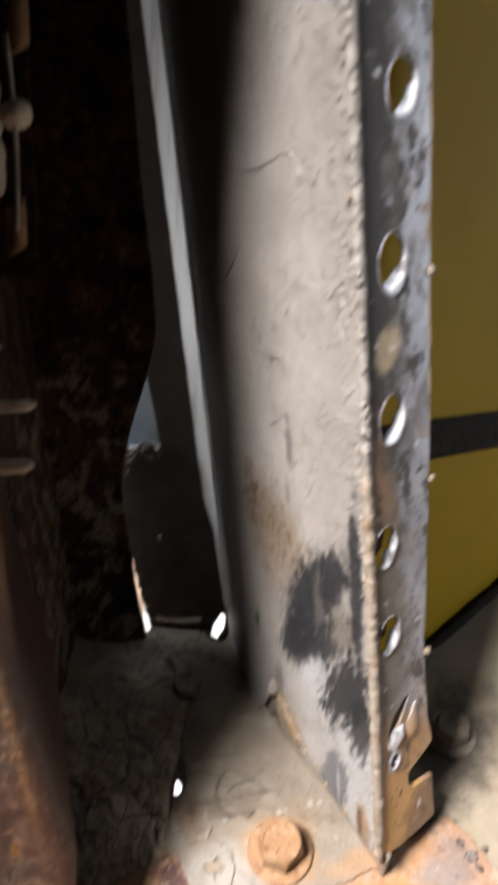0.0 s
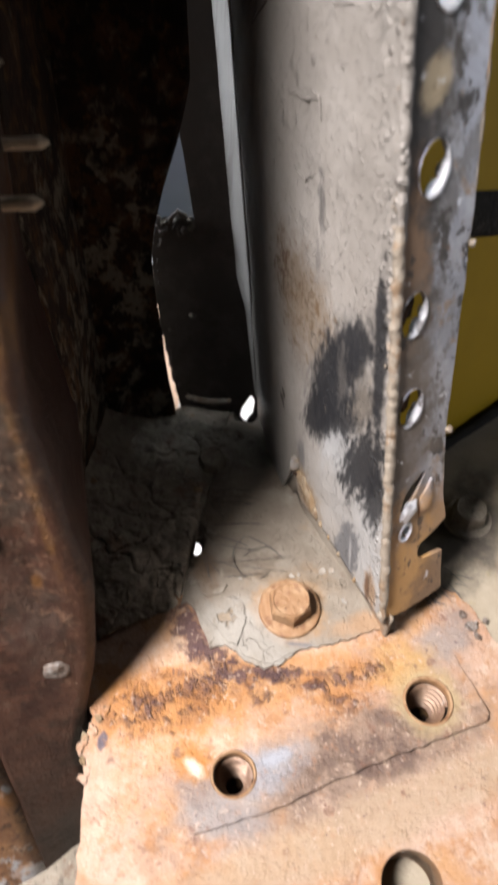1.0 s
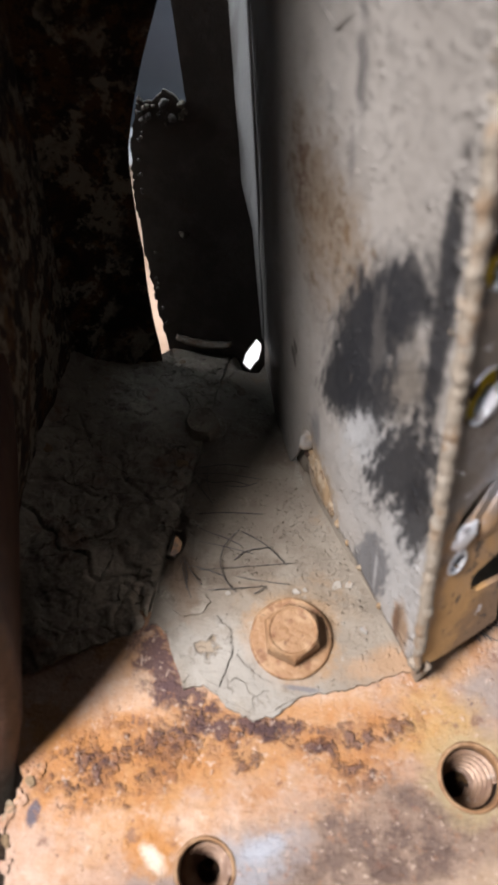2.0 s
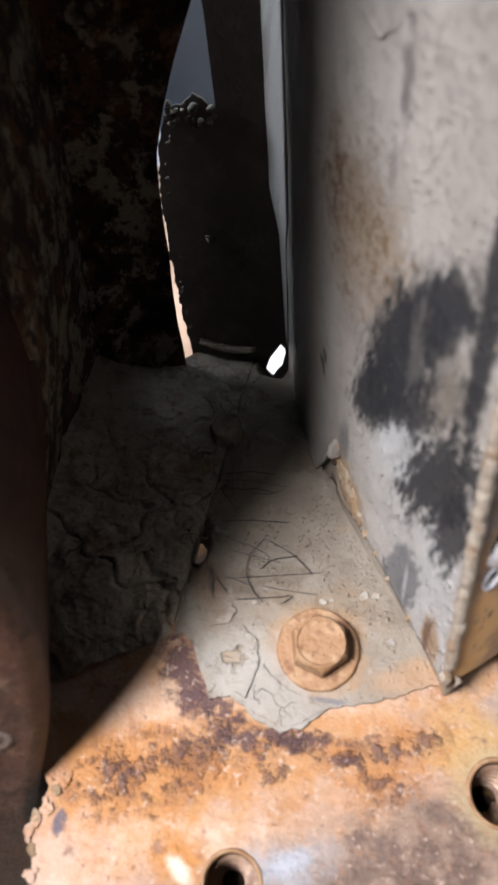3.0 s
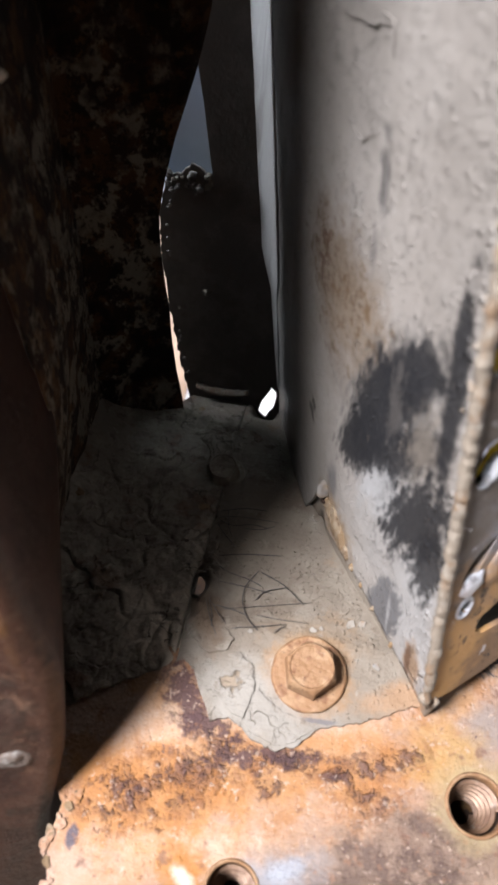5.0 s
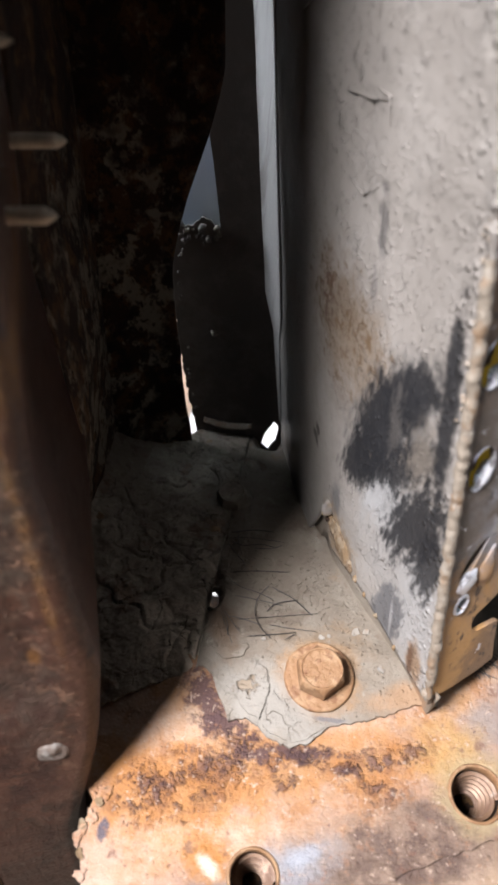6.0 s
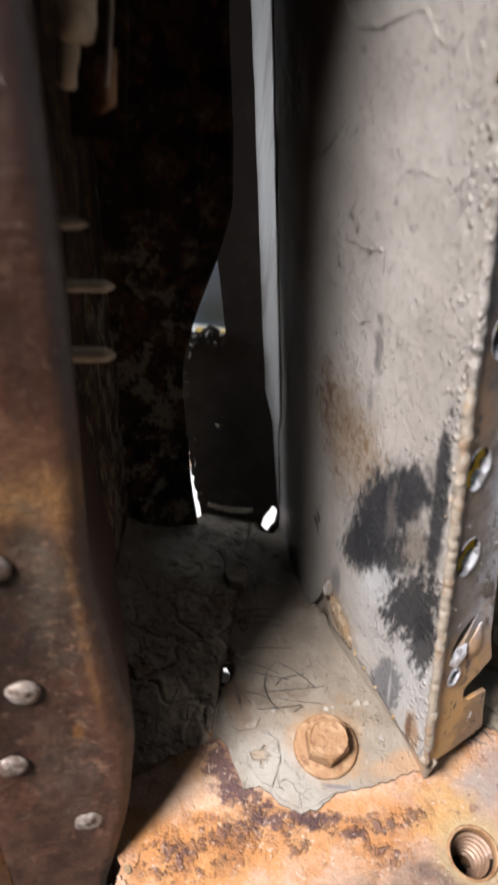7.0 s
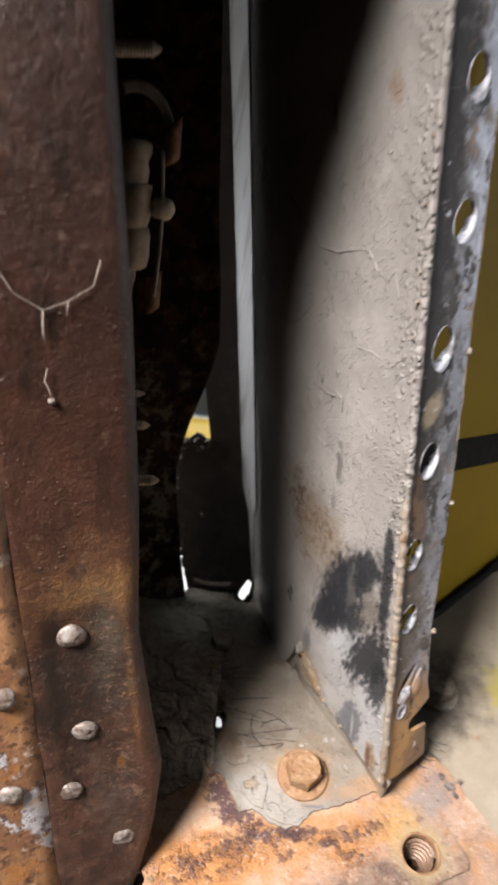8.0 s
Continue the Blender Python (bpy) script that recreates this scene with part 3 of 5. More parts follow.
m.spot((0.194, 0.16, 0.0169), (0.150, 0.215, 0), X, 0.010, Y, 0.012, 0.8, 1.6, 120, 0.7)
m.layer((0.0843, 0.0714, 0.059), 380, 0.66, 0.74, 0.6)
m.relief(110, 0.0006).relief(500, 0.0002)
TAN = m.done()

m = Shade("pale_yard_concrete", (0.74, 0.75, 0.76), 0.8)
m.layer((0.66, 0.67, 0.68), 8, 0.45, 0.7)
m.relief(60, 0.0006)
YARD = m.done()

m = Shade("blue_grey_sheet", (0.10, 0.125, 0.17), 0.5)
m.layer((0.08, 0.10, 0.14), 6, 0.4, 0.7)
m.relief(30, 0.0004)
BLUEGREY = m.done()

m = Shade("warm_yellow_paint", (0.62, 0.42, 0.07), 0.5)
m.layer((0.5, 0.33, 0.06), 20, 0.45, 0.7)
m.relief(60, 0.0003)
WARM = m.done()

m = Shade("peach_board_paint", (0.62, 0.44, 0.33), 0.7)
m.layer((0.52, 0.35, 0.25), 20, 0.45, 0.7)
m.relief(60, 0.0003)
CREAMY = m.done()

m = Shade("cream_plastic", (0.594, 0.548, 0.451), 0.5)
m.layer((0.451, 0.414, 0.332), 220, 0.45, 0.66)
m.layer((0.144, 0.117, 0.09), 420, 0.62, 0.72, 0.7)
m.relief(500, 0.0004)
CREAM = m.done()

m = Shade("cobweb_dust", (0.172, 0.147, 0.127), 0.95)
m.relief(900, 0.0004)
WEB = m.done()

m = Shade("black_fibre", (0.02, 0.019, 0.02), 0.5)
m.layer((0.05, 0.045, 0.04), 300, 0.5, 0.7)
FIBRE = m.done()

m = Shade("loose_flake_paint", (0.197, 0.18, 0.156), 0.75)
m.layer((0.156, 0.0983, 0.0532), 220, 0.52, 0.66, 0.8)
m.layer((0.205, 0.213, 0.229), 160, 0.56, 0.66, 0.6)
m.relief(500, 0.0003)
FLAKE = m.done()


# ---- helpers for meshes ----
def part(name, bm, material, parent=None, label="", smooth=False):
    me = bpy.data.meshes.new(name)
    bmesh.ops.recalc_face_normals(bm, faces=bm.faces[:])
    for f in bm.faces:
        f.smooth = smooth
    bm.to_mesh(me)
    bm.free()
    me.materials.append(material)
    ob = new(name, me)
    if parent is not None:
        ob.parent = parent
    if label:
        tagged(ob, label)
    return ob


def thing(name, label, category, group="", kind="", place=(0, 0, 0)):
    ob = new(name)
    ob.empty_display_size = 0.01
    ob.location = place
    return tagged(ob, label, category, group, kind)


def cut_sheet(outline, holes, place, thick):
    """A sheet with real holes: outline and holes in two flat coordinates, place(u, v, depth) sets them in space."""
    loops = [list(outline)] + [list(h) for h in holes]
    flat = [Vector((u, v, 0)) for loop in loops for u, v in loop]
    from_loops = [[Vector((u, v, 0)) for u, v in loop] for loop in loops]
    bm = bmesh.new()
    front = [bm.verts.new(place(p.x, p.y, 0.0)) for p in flat]
    back = [bm.verts.new(place(p.x, p.y, thick)) for p in flat]
    for tri in tessellate(from_loops):
        if len(set(tri)) == 3:
            bm.faces.new([front[i] for i in tri])
            bm.faces.new([back[i] for i in reversed(tri)])
    base = 0
    for loop in loops:
        n = len(loop)
        for i in range(n):
            a, b = base + i, base + (i + 1) % n
            bm.faces.new((front[a], front[b], back[b], back[a]))
        base += n
    return bm


def tessellate(loops):
    return mathutils.geometry.tessellate_polygon(loops)


def ragged(points, gap, jitter, closed=True):
    """The outline through points, in steps of about gap, with a little unevenness."""
    out = []
    count = len(points)
    for i in range(count if closed else count - 1):
        a, b = Vector(points[i]), Vector(points[(i + 1) % count])
        steps = max(1, int((b - a).length / gap))
        for k in range(steps):
            p = a.lerp(b, k / steps)
            w = 0.0 if k == 0 else jitter
            out.append((p.x + random.uniform(-w, w), p.y + random.uniform(-w, w)))
    if not closed:
        out.append(tuple(points[-1]))
    return out


def ring(cx, cy, rx, ry, n=24, turn=0.0, jitter=0.0):
    out = []
    for i in range(n):
        a = 2 * math.pi * i / n
        k = 1 + random.uniform(-jitter, jitter)
        x, y = rx * k * math.cos(a), ry * k * math.sin(a)
        out.append((cx + x * math.cos(turn) - y * math.sin(turn), cy + x * math.sin(turn) + y * math.cos(turn)))
    return out


def grid(rows):
    """A surface through rows of points."""
    bm = bmesh.new()
    vs = [[bm.verts.new(p) for p in row] for row in rows]
    for a, b in zip(vs, vs[1:]):
        for i in range(len(a) - 1):
            bm.faces.new((a[i], a[i + 1], b[i + 1], b[i]))
    return bm


def shell(rows, offset):
    """A sheet of some thickness: rows of points, and the way to its other side."""
    bm = bmesh.new()
    off = Vector(offset)
    va = [[bm.verts.new(p) for p in row] for row in rows]
    vb = [[bm.verts.new(Vector(p) + off) for p in row] for row in rows]
    nr, nc = len(rows), len(rows[0])
    for r in range(nr - 1):
        for c in range(nc - 1):
            bm.faces.new((va[r][c], va[r][c + 1], va[r + 1][c + 1], va[r + 1][c]))
            bm.faces.new((vb[r][c], vb[r + 1][c], vb[r + 1][c + 1], vb[r][c + 1]))
    for r in range(nr - 1):
        for c in (0, nc - 1):
            bm.faces.new((va[r][c], va[r + 1][c], vb[r + 1][c], vb[r][c]))
    for c in range(nc - 1):
        for r in (0, nr - 1):
            bm.faces.new((va[r][c], va[r][c + 1], vb[r][c + 1], vb[r][c]))
    return bm


def tube(points, radii, sides=8, closed_ends=True):
    bm = bmesh.new()
    rings = []
    pts = [Vector(p) for p in points]
    for i, p in enumerate(pts):
        d = (pts[min(i + 1, len(pts) - 1)] - pts[max(i - 1, 0)]).normalized()
        side = d.cross(Vector((0.31, 0.17, 0.93)))
        side = side.normalized() if side.length > 1e-6 else Vector((1, 0, 0))
        up = side.cross(d)
        r = radii[i] if isinstance(radii, (list, tuple)) else radii
        rings.append([bm.verts.new(p + r * (math.cos(2 * math.pi * k / sides) * side + math.sin(2 * math.pi * k / sides) * up)) for k in range(sides)])
    for a, b in zip(rings, rings[1:]):
        for k in range(sides):
            bm.faces.new((a[k], a[(k + 1) % sides], b[(k + 1) % sides], b[k]))
    if closed_ends:
        bm.faces.new(rings[0])
        bm.faces.new(list(reversed(rings[-1])))
    return bm


def lathe(profile, n=32, centre=(0, 0, 0), axis=None, caps=True):
    """Turned form: profile of (radius, height) about z, or about axis."""
    bm = bmesh.new()
    turn = Vector((0, 0, 1)).rotation_difference(Vector(axis)).to_matrix() if axis else Matrix.Identity(3)
    rows = []
    for r, h in profile:
        rows.append([bm.verts.new(Vector(centre) + turn @ Vector((r * math.cos(2 * math.pi * k / n), r * math.sin(2 * math.pi * k / n), h))) for k in range(n)])
    for a, b in zip(rows, rows[1:]):
        for k in range(n):
            bm.faces.new((a[k], a[(k + 1) % n], b[(k + 1) % n], b[k]))
    if caps and profile[0][0] > 1e-5:
        bm.faces.new(list(reversed(rows[0])))
    if caps and profile[-1][0] > 1e-5:
        bm.faces.new(rows[-1])
    return bm


def interp(table, x):
    xs, ys = zip(*table)
    return float(np.interp(x, xs, ys))


# ---- rusty floor plate with threaded bushings ----
HOLE_A, HOLE_B, HOLE_C = (0.0196, 0.0845), (0.0918, 0.1215), (0.0860, 0.0575)
plate = thing("floor_plate", "rusty painted steel floor plate with threaded bolt holes", "floor plate", kind="structure")
edge = [(-0.0500, 0.1280), (-0.0435, 0.1030), (-0.0380, 0.0985), (-0.0385, 0.0905), (-0.0405, 0.0855), (-0.0370, 0.0800), (-0.0350, 0.0735), (-0.0300, 0.0433), (-0.022, 0.0), (-0.010, -0.10),
        (0.34, -0.10), (0.30, -0.06), (0.132, 0.134), (0.1097, 0.1656), (0.100, 0.172), (0.060, 0.163), (-0.030, 0.152), (-0.058, 0.148)]
body = ragged(edge, 0.0035, 0.0006)
holes = [ring(*HOLE_A, 0.0088, 0.0088), ring(*HOLE_B, 0.0100, 0.0100), ring(*HOLE_C, 0.0108, 0.0108)]
part("plate", cut_sheet(body, holes, lambda u, v, d: (u, v, -d), 0.004), PLATE, plate)
strip = ragged([(-0.009, 0.077), (0.0077, 0.0625), (0.0389, 0.0760), (0.0588, 0.0884), (0.1142, 0.1166), (0.1150, 0.1200), (0.0973, 0.1512), (0.088, 0.139), (0.060, 0.112), (0.030, 0.101), (-0.004, 0.100)], 0.003, 0.0005)
part("nut_strip", cut_sheet(strip, [ring(*HOLE_A, 0.0088, 0.0088), ring(*HOLE_B, 0.0100, 0.0100)], lambda u, v, d: (u, v, 0.0026 - 0.070 * max(0.0, (-0.46 * u + 0.89 * v) - 0.054) - d), 0.0012), PLATE, plate, "heat-blued welded nut strip")
raised = ragged([(0.0700, 0.040), (0.0675, 0.056), (0.0680, 0.0665), (0.0720, 0.0760), (0.0799, 0.0815), (0.1178, 0.0954), (0.150, 0.108), (0.165, 0.075), (0.120, 0.02)], 0.004, 0.0003)
part("pressed_pad", cut_sheet(raised, [ring(*HOLE_C, 0.0108, 0.0108)], lambda u, v, d: (u, v, 0.0012 - d), 0.001), PLATE, plate)


def bushing(x, y, outer):
    """A threaded bushing: collar, bore and turns of thread."""
    top = 0.0021
    inner = outer * 0.86
    prof = [(inner * 0.985, -0.0020), (inner * 0.99, -0.0012), (inner, top - 0.0006), (inner + 0.0004, top), (outer - 0.0006, top), (outer, top - 0.0008), (outer, -0.003)]
    bm = lathe(prof, 40, (x, y, 0), caps=False)
    for v in bm.verts:
        v.co.z += 0.0005 * noise.noise(v.co * 260)
    c = part("threaded_bushing", bm, BOLT, plate, "rusty threaded bushing", True)
    bore = outer * 0.86
    rows, per = [], 30
    for k in range(6 * per + 1):
        a = 2 * math.pi * k / per
        turn = a / (2 * math.pi)
        depth = -0.0012 - 0.0030 * turn
        taper = 0.98 - 0.070 * turn
        row = []
        for r, h in ((0.0, 0.0), (-0.01, 0.0010), (-0.15, 0.0014), (-0.16, 0.0019), (-0.06, 0.0025), (-0.070, 0.0030)):
            row.append((x + bore * (taper + r) * math.cos(a), y + bore * (taper + r) * math.sin(a), depth - h))
        rows.append(row)
    part("thread", grid(rows), THREAD, c, "worn rust-brown screw thread", False)
    # dark disc closes the bore in place of its unlit depth
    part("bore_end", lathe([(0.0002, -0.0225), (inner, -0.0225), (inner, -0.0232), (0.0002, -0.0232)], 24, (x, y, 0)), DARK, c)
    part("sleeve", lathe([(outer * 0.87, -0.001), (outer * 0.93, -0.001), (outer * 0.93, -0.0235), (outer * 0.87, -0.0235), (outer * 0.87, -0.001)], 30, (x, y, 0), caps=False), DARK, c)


bushing(*HOLE_A, 0.0088)
bushing(*HOLE_B, 0.0100)
part("hole_wall", lathe([(0.0108, 0.0008), (0.0112, -0.0005), (0.0112, -0.0180), (0.0106, -0.0180), (0.0105, 0.0)], 36, (HOLE_C[0], HOLE_C[1], 0), caps=False), BOLT, plate, "rusty wall of a deep hole", True)
part("under_pad", cut_sheet(ring(HOLE_C[0], HOLE_C[1], 0.03, 0.03), [], lambda u, v, d: (u, v, -0.018 - d), 0.002), TAN, plate)


# ---- dusty floor sheet behind the plate, with its broken front edge ----
FRONT = [(-0.11, 0.112), (-0.060, 0.122), (-0.045, 0.128), (-0.025, 0.141), (-0.0100, 0.1500), (-0.0064, 0.1481), (0.0000, 0.1365), (0.0030, 0.1318), (0.0090, 0.1335), (0.0135, 0.1320), (0.0180, 0.1280),
         (0.0258, 0.1263), (0.0320, 0.1285), (0.0400, 0.1355), (0.0430, 0.1367), (0.0560, 0.1410), (0.0701, 0.1483), (0.10, 0.152)]
FALL = [(0.0, 0.0016), (0.150, 0.0016), (0.165, 0.0006), (0.180, -0.006), (0.195, -0.0125), (0.240, -0.026), (0.266, -0.0335), (0.285, -0.0430), (0.310, -0.0560)]


def floor_height(x, y):
    h = interp(FALL, y) + 0.0003 * noise.noise(Vector((x, y, 0)) * 160)
    h -= 0.010 * math.exp(-((x + 0.003) / 0.0055) ** 4 - ((y - 0.293) / 0.009) ** 4)
    rough = min(1.0, max(0.0, -x / 0.012))
    if rough == 0.0:
        return h
    at = Vector((x, y, 0.3))
    bump = 0.0022 * noise.fractal(at * 34, 1.0, 2.0, 3) + 0.0009 * noise.fractal(at * 190, 0.9, 2.0, 4) + 0.012 * max(0.0, min(1.0, (-0.050 - x) / 0.03)) ** 2
    # dried cakes with cracks between them, each a little tilted
    q = Vector((x + 0.006 * noise.noise(at * 90), y + 0.006 * noise.noise(at * 90 + Vector((5, 0, 0))), 0))
    for scale, tall, groove in ((30, 0.0022, 0.0014), (85, 0.0011, 0.0005)):
        dist, cells = noise.voronoi(q * scale)
        own = noise.noise(cells[0] * 7.3)
        slant = (q * scale - cells[0]).dot(Vector((noise.noise(cells[0] * 3.1), noise.noise(cells[0] * 5.7), 0)))
        edge = min(1.0, (dist[1] - dist[0]) / 0.07)
        open_crack = 1.0 if noise.noise(cells[0] * 2.3 + cells[1] * 2.3) > -0.05 else 0.15
        bump += tall * (own + 0.9 * slant) - groove * open_crack * (1 - edge)
    return h + rough * min(1.0, max(0.15, (0.300 - y) / 0.03)) * bump


def floor_piece(name, x0, x1, cols, material, label, fine=70):
    rows = []
    xs = [x0 + (x1 - x0) * i / cols for i in range(cols + 1)]
    for r in range(fine + 1):
        row = []
        for x in xs:
            y0 = interp(FRONT, x) + 0.0011 * noise.noise(Vector((x * 420, 1.3, 0))) + 0.0006 * noise.noise(Vector((x * 1500, 4.1, 0)))
            back = interp([(-0.115, 0.282), (-0.045, 0.284), (-0.040, 0.2935), (0.078, 0.2935)], x)
            y = y0 + (back - y0) * (r / fine) ** 1.15
            dip = 0.006 * math.exp(-((x + 0.0125) / 0.0022) ** 2 - ((y - 0.182) / 0.011) ** 2)
            gap = 0.0023 * math.exp(-((y - 0.1815) / 0.0050) ** 4) if name == "floor_rear" else 0.0
            wave = (0.0030 * noise.noise(Vector((y * 75, 3, 0))) + 0.0014 * noise.noise(Vector((y * 260, 7, 0)))) * min(1.0, max(0.0, (y - 0.155) / 0.02)) if name == "floor_rear" else 0.0
            under = 0.0016 if name == "floor_sealant" and x > -0.0135 else 0.0
            if under and abs(y - 0.1815) < 0.006:
                x = -0.0135 + (x + 0.0135) * 0.05
            row.append((x + (gap + wave) * max(0.0, 1 - (x - x0) / 0.006), y, floor_height(x, y) - dip - under))
        rows.append(row)
    return part(name, shell(rows, (0, 0, -0.0016)), material, None, label, False)


tagged(floor_piece("floor_rear", -0.0125, 0.078, 110, BEIGE, "dusty beige painted floor sheet with a broken front edge"), category="floor", kind="structure")
tagged(floor_piece("floor_sealant", -0.115, -0.0060, 200, SEALANT, "cracked old grey sealant over the floor", 190), category="floor", kind="structure")

# tan floor beyond the pillar

def seal_line(x):
    return 0.2775 + (x - 0.1268) * 0.958


side = [(0.062, 0.166), (0.104, 0.160), (0.1315, 0.131), (0.30, -0.062), (0.7, -0.062), (0.7, seal_line(0.7)), (0.085, seal_line(0.085)), (0.05, 0.21)]
tan = part("floor_side", cut_sheet(ragged(side, 0.01, 0.0), [], lambda u, v, d: (u, v, -0.0012 - d), 0.002), TAN)
tagged(tan, "pale tan painted floor beyond the pillar", "floor", kind="structure")
low = part("floor_lower", cut_sheet([(-0.30, -0.15), (0.0, -0.15), (0.0, 0.125), (-0.30, 0.125)], [], lambda u, v, d: (u, v, -0.09 - d), 0.003), SEALANT)
tagged(low, "dusty dark lower ledge beside the plate", "ledge", kind="structure")


under = part("floor_underside", cut_sheet([(-0.5, -0.3), (0.8, -0.3), (0.8, 0.266), (-0.5, 0.266)], [], lambda u, v, d: (u, v, -0.20 - d), 0.003), DARK)
tagged(under, "dark rusted chassis sheet under the floor", "floor", kind="structure")


# ---- flanged bolts ----
def flange_bolt(x, y, z, radius, turn, label, metal):
    bolt = thing("flange_bolt", label, "bolt", "floor bolts", place=(x, y, z))
    bm = lathe([(radius, -0.001), (radius * 1.01, 0.0008), (radius * 0.985, 0.0015), (radius * 0.93, 0.0018), (radius * 0.86, 0.0016), (radius * 0.74, 0.0019), (radius * 0.55, 0.0021)], 48)
    for v in bm.verts:
        v.co *= 1 + 0.022 * noise.noise(v.co * 330 + Vector((x, y, 0)) * 90)
    part("washer_flange", bm, metal, bolt, "", True)
    bm = bmesh.new()
    flat = radius * 0.72
    rows = []
    for r, h, round_off in ((0.985, 0.0012, 0.0), (1.0, 0.0020, 0.0), (1.0, 0.0078, 0.0), (0.96, 0.0090, 0.35), (0.90, 0.0100, 0.90), (0.86, 0.0103, 1.0), (0.82, 0.0102, 1.0), (0.78, 0.0098, 1.0), (0.45, 0.0098, 1.0), (0.15, 0.0098, 1.0)):
        row = []
        for k in range(48):
            a = 2 * math.pi * k / 48
            hexr = math.cos(math.pi / 6) / math.cos((a + math.pi / 6) % (math.pi / 3) - math.pi / 6)
            rr = flat * r * ((1 - round_off) * hexr + round_off * 0.94)
            v = Vector((rr * math.cos(a + turn), rr * math.sin(a + turn), h))
            wear = noise.noise(v * 420 + Vector((x, y, 0)) * 70)
            row.append(bm.verts.new(v * (1 + 0.012 * wear) + Vector((0, 0, 0.00022 * wear))))
        rows.append(row)
    for a, b in zip(rows, rows[1:]):
        for k in range(48):
            bm.faces.new((a[k], a[(k + 1) % 48], b[(k + 1) % 48], b[k]))
    bm.faces.new(rows[-1])
    bm.faces.new(list(reversed(rows[0])))
    part("hex_head", bm, metal, bolt)
    return bolt


flange_bolt(0.0337, 0.1525, 0.0017, 0.0130, 0.25, "rusty orange flanged hex bolt in the dusty floor", BOLT)
flange_bolt(0.1105, 0.2090, -0.0020, 0.0112, 0.9, "grimy dark flanged bolt in the floor beyond the pillar", SEALANT)
flange_bolt(-0.0145, 0.2400, -0.0292, 0.0100, 0.6, "dusty dark flanged hex bolt in the shaded floor", SEALANT)


# ---- pillar ----
def bead(z):
    return Vector((0.0733 - 0.124 * z, 0.139 + 0.361 * z, z))


def lip(z):
    return Vector((-0.0035 - 0.142 * z, 0.312 + 0.42 * z, z))


F = Vector((-0.4904, 0.8715, 0))
U = Vector((0.7071, 0.7071, 0))
NFLANGE = Vector((0.6697, -0.6682, 0.3241)).normalized()
NFACE = Vector((-0.869, -0.489, 0.0706)).normalized()
def face_point(q, z):
    """A place on the pillar's broad face: q from its welded edge (0) over the rounded back to the lip (1)."""
    a, e = bead(z), lip(z)
    b, c = a + F * 0.080, a + F * 0.118
    if q < 0.5:
        return a.lerp(b, q / 0.5)
    t = (q - 0.5) / 0.5
    return b * (1 - t) ** 2 + c * 2 * t * (1 - t) + e * t * t


pillar = thing("door_pillar", "grey painted steel door pillar with worn paint and a drilled flange", "pillar")
FOOT = [(0.0, 0.0155), (0.03, 0.0145), (0.107, 0.0118), (0.19, 0.0101), (0.278, 0.0083), (0.34, 0.0070), (0.40, 0.0030), (0.47, -0.0012), (0.53, -0.0040), (0.55, 0.0088), (0.58, 0.0078), (0.62, -0.006), (0.70, -0.028), (0.84, -0.046), (1.0, -0.058)]
rows = []
for i in range(121):
    row = []
    for k in range(61):
        q = k / 60
        foot = interp(FOOT, q)
        z = foot + (0.444 - foot) * (i / 120) ** 1.25
        p = face_point(q, z)
        pebble = max(0.0, 1 - q / 0.16) * (1 if z > 0.10 else 0.4)
        p = p + NFACE * (0.0007 * noise.noise(p * 45) + 0.0009 * pebble * noise.noise(p * 330))
        row.append(p)
    rows.append(row)
part("face_panel", shell(rows, tuple(-NFACE * 0.0015)), PILLAR, pillar, "", True)
# added skirt behind the face, hidden, stops light leaking under the foot
rows = [[Vector((p.x, p.y, p.z)) - NFACE * 0.0032 + Vector((0, 0, 0.004 - 0.030 * j / 4)) for p in rows[0]] for j in range(5)]
part("light_skirt", shell(rows, tuple(-NFACE * 0.0012)), BEIGE, pillar, "added beige skirt that blocks light under the face", True)

# the welded edge
def edge_run(name, z0, z1, count, radius, rough, material, label):
    pts, radii = [], []
    for i in range(count):
        z = z0 + (z1 - z0) * i / (count - 1)
        end = min(1.0, 8 * min(i, count - 1 - i) / count + 0.25)
        pts.append(bead(z) + NFACE * 0.0003 + Vector((noise.noise(Vector((z * 260, 0, 1))), noise.noise(Vector((z * 260, 5, 1))), 0)) * rough)
        radii.append(end * (radius + 0.6 * rough * noise.noise(Vector((z * 420, 9, 2))) + 0.4 * rough * noise.noise(Vector((z * 1300, 3, 2)))))
    part(name, tube(pts, radii, 12), material, pillar, label, True)


edge_run("weld_bead", 0.016, 0.175, 220, 0.0018, 0.0007, BEAD, "rough painted weld bead")
edge_run("rounded_edge", 0.150, 0.436, 300, 0.0017, 0.0008, PILLAR, "lumpy painted pillar edge")

# the drilled flange
WIDTH = [(0.0165, 0.0316), (0.047, 0.0315), (0.060, 0.029), (0.0865, 0.027), (0.12, 0.0287), (0.16, 0.0305), (0.20, 0.031), (0.26, 0.032), (0.44, 0.034)]


def on_flange(s, z, d):
    return bead(z) + U * s - NFLANGE * d


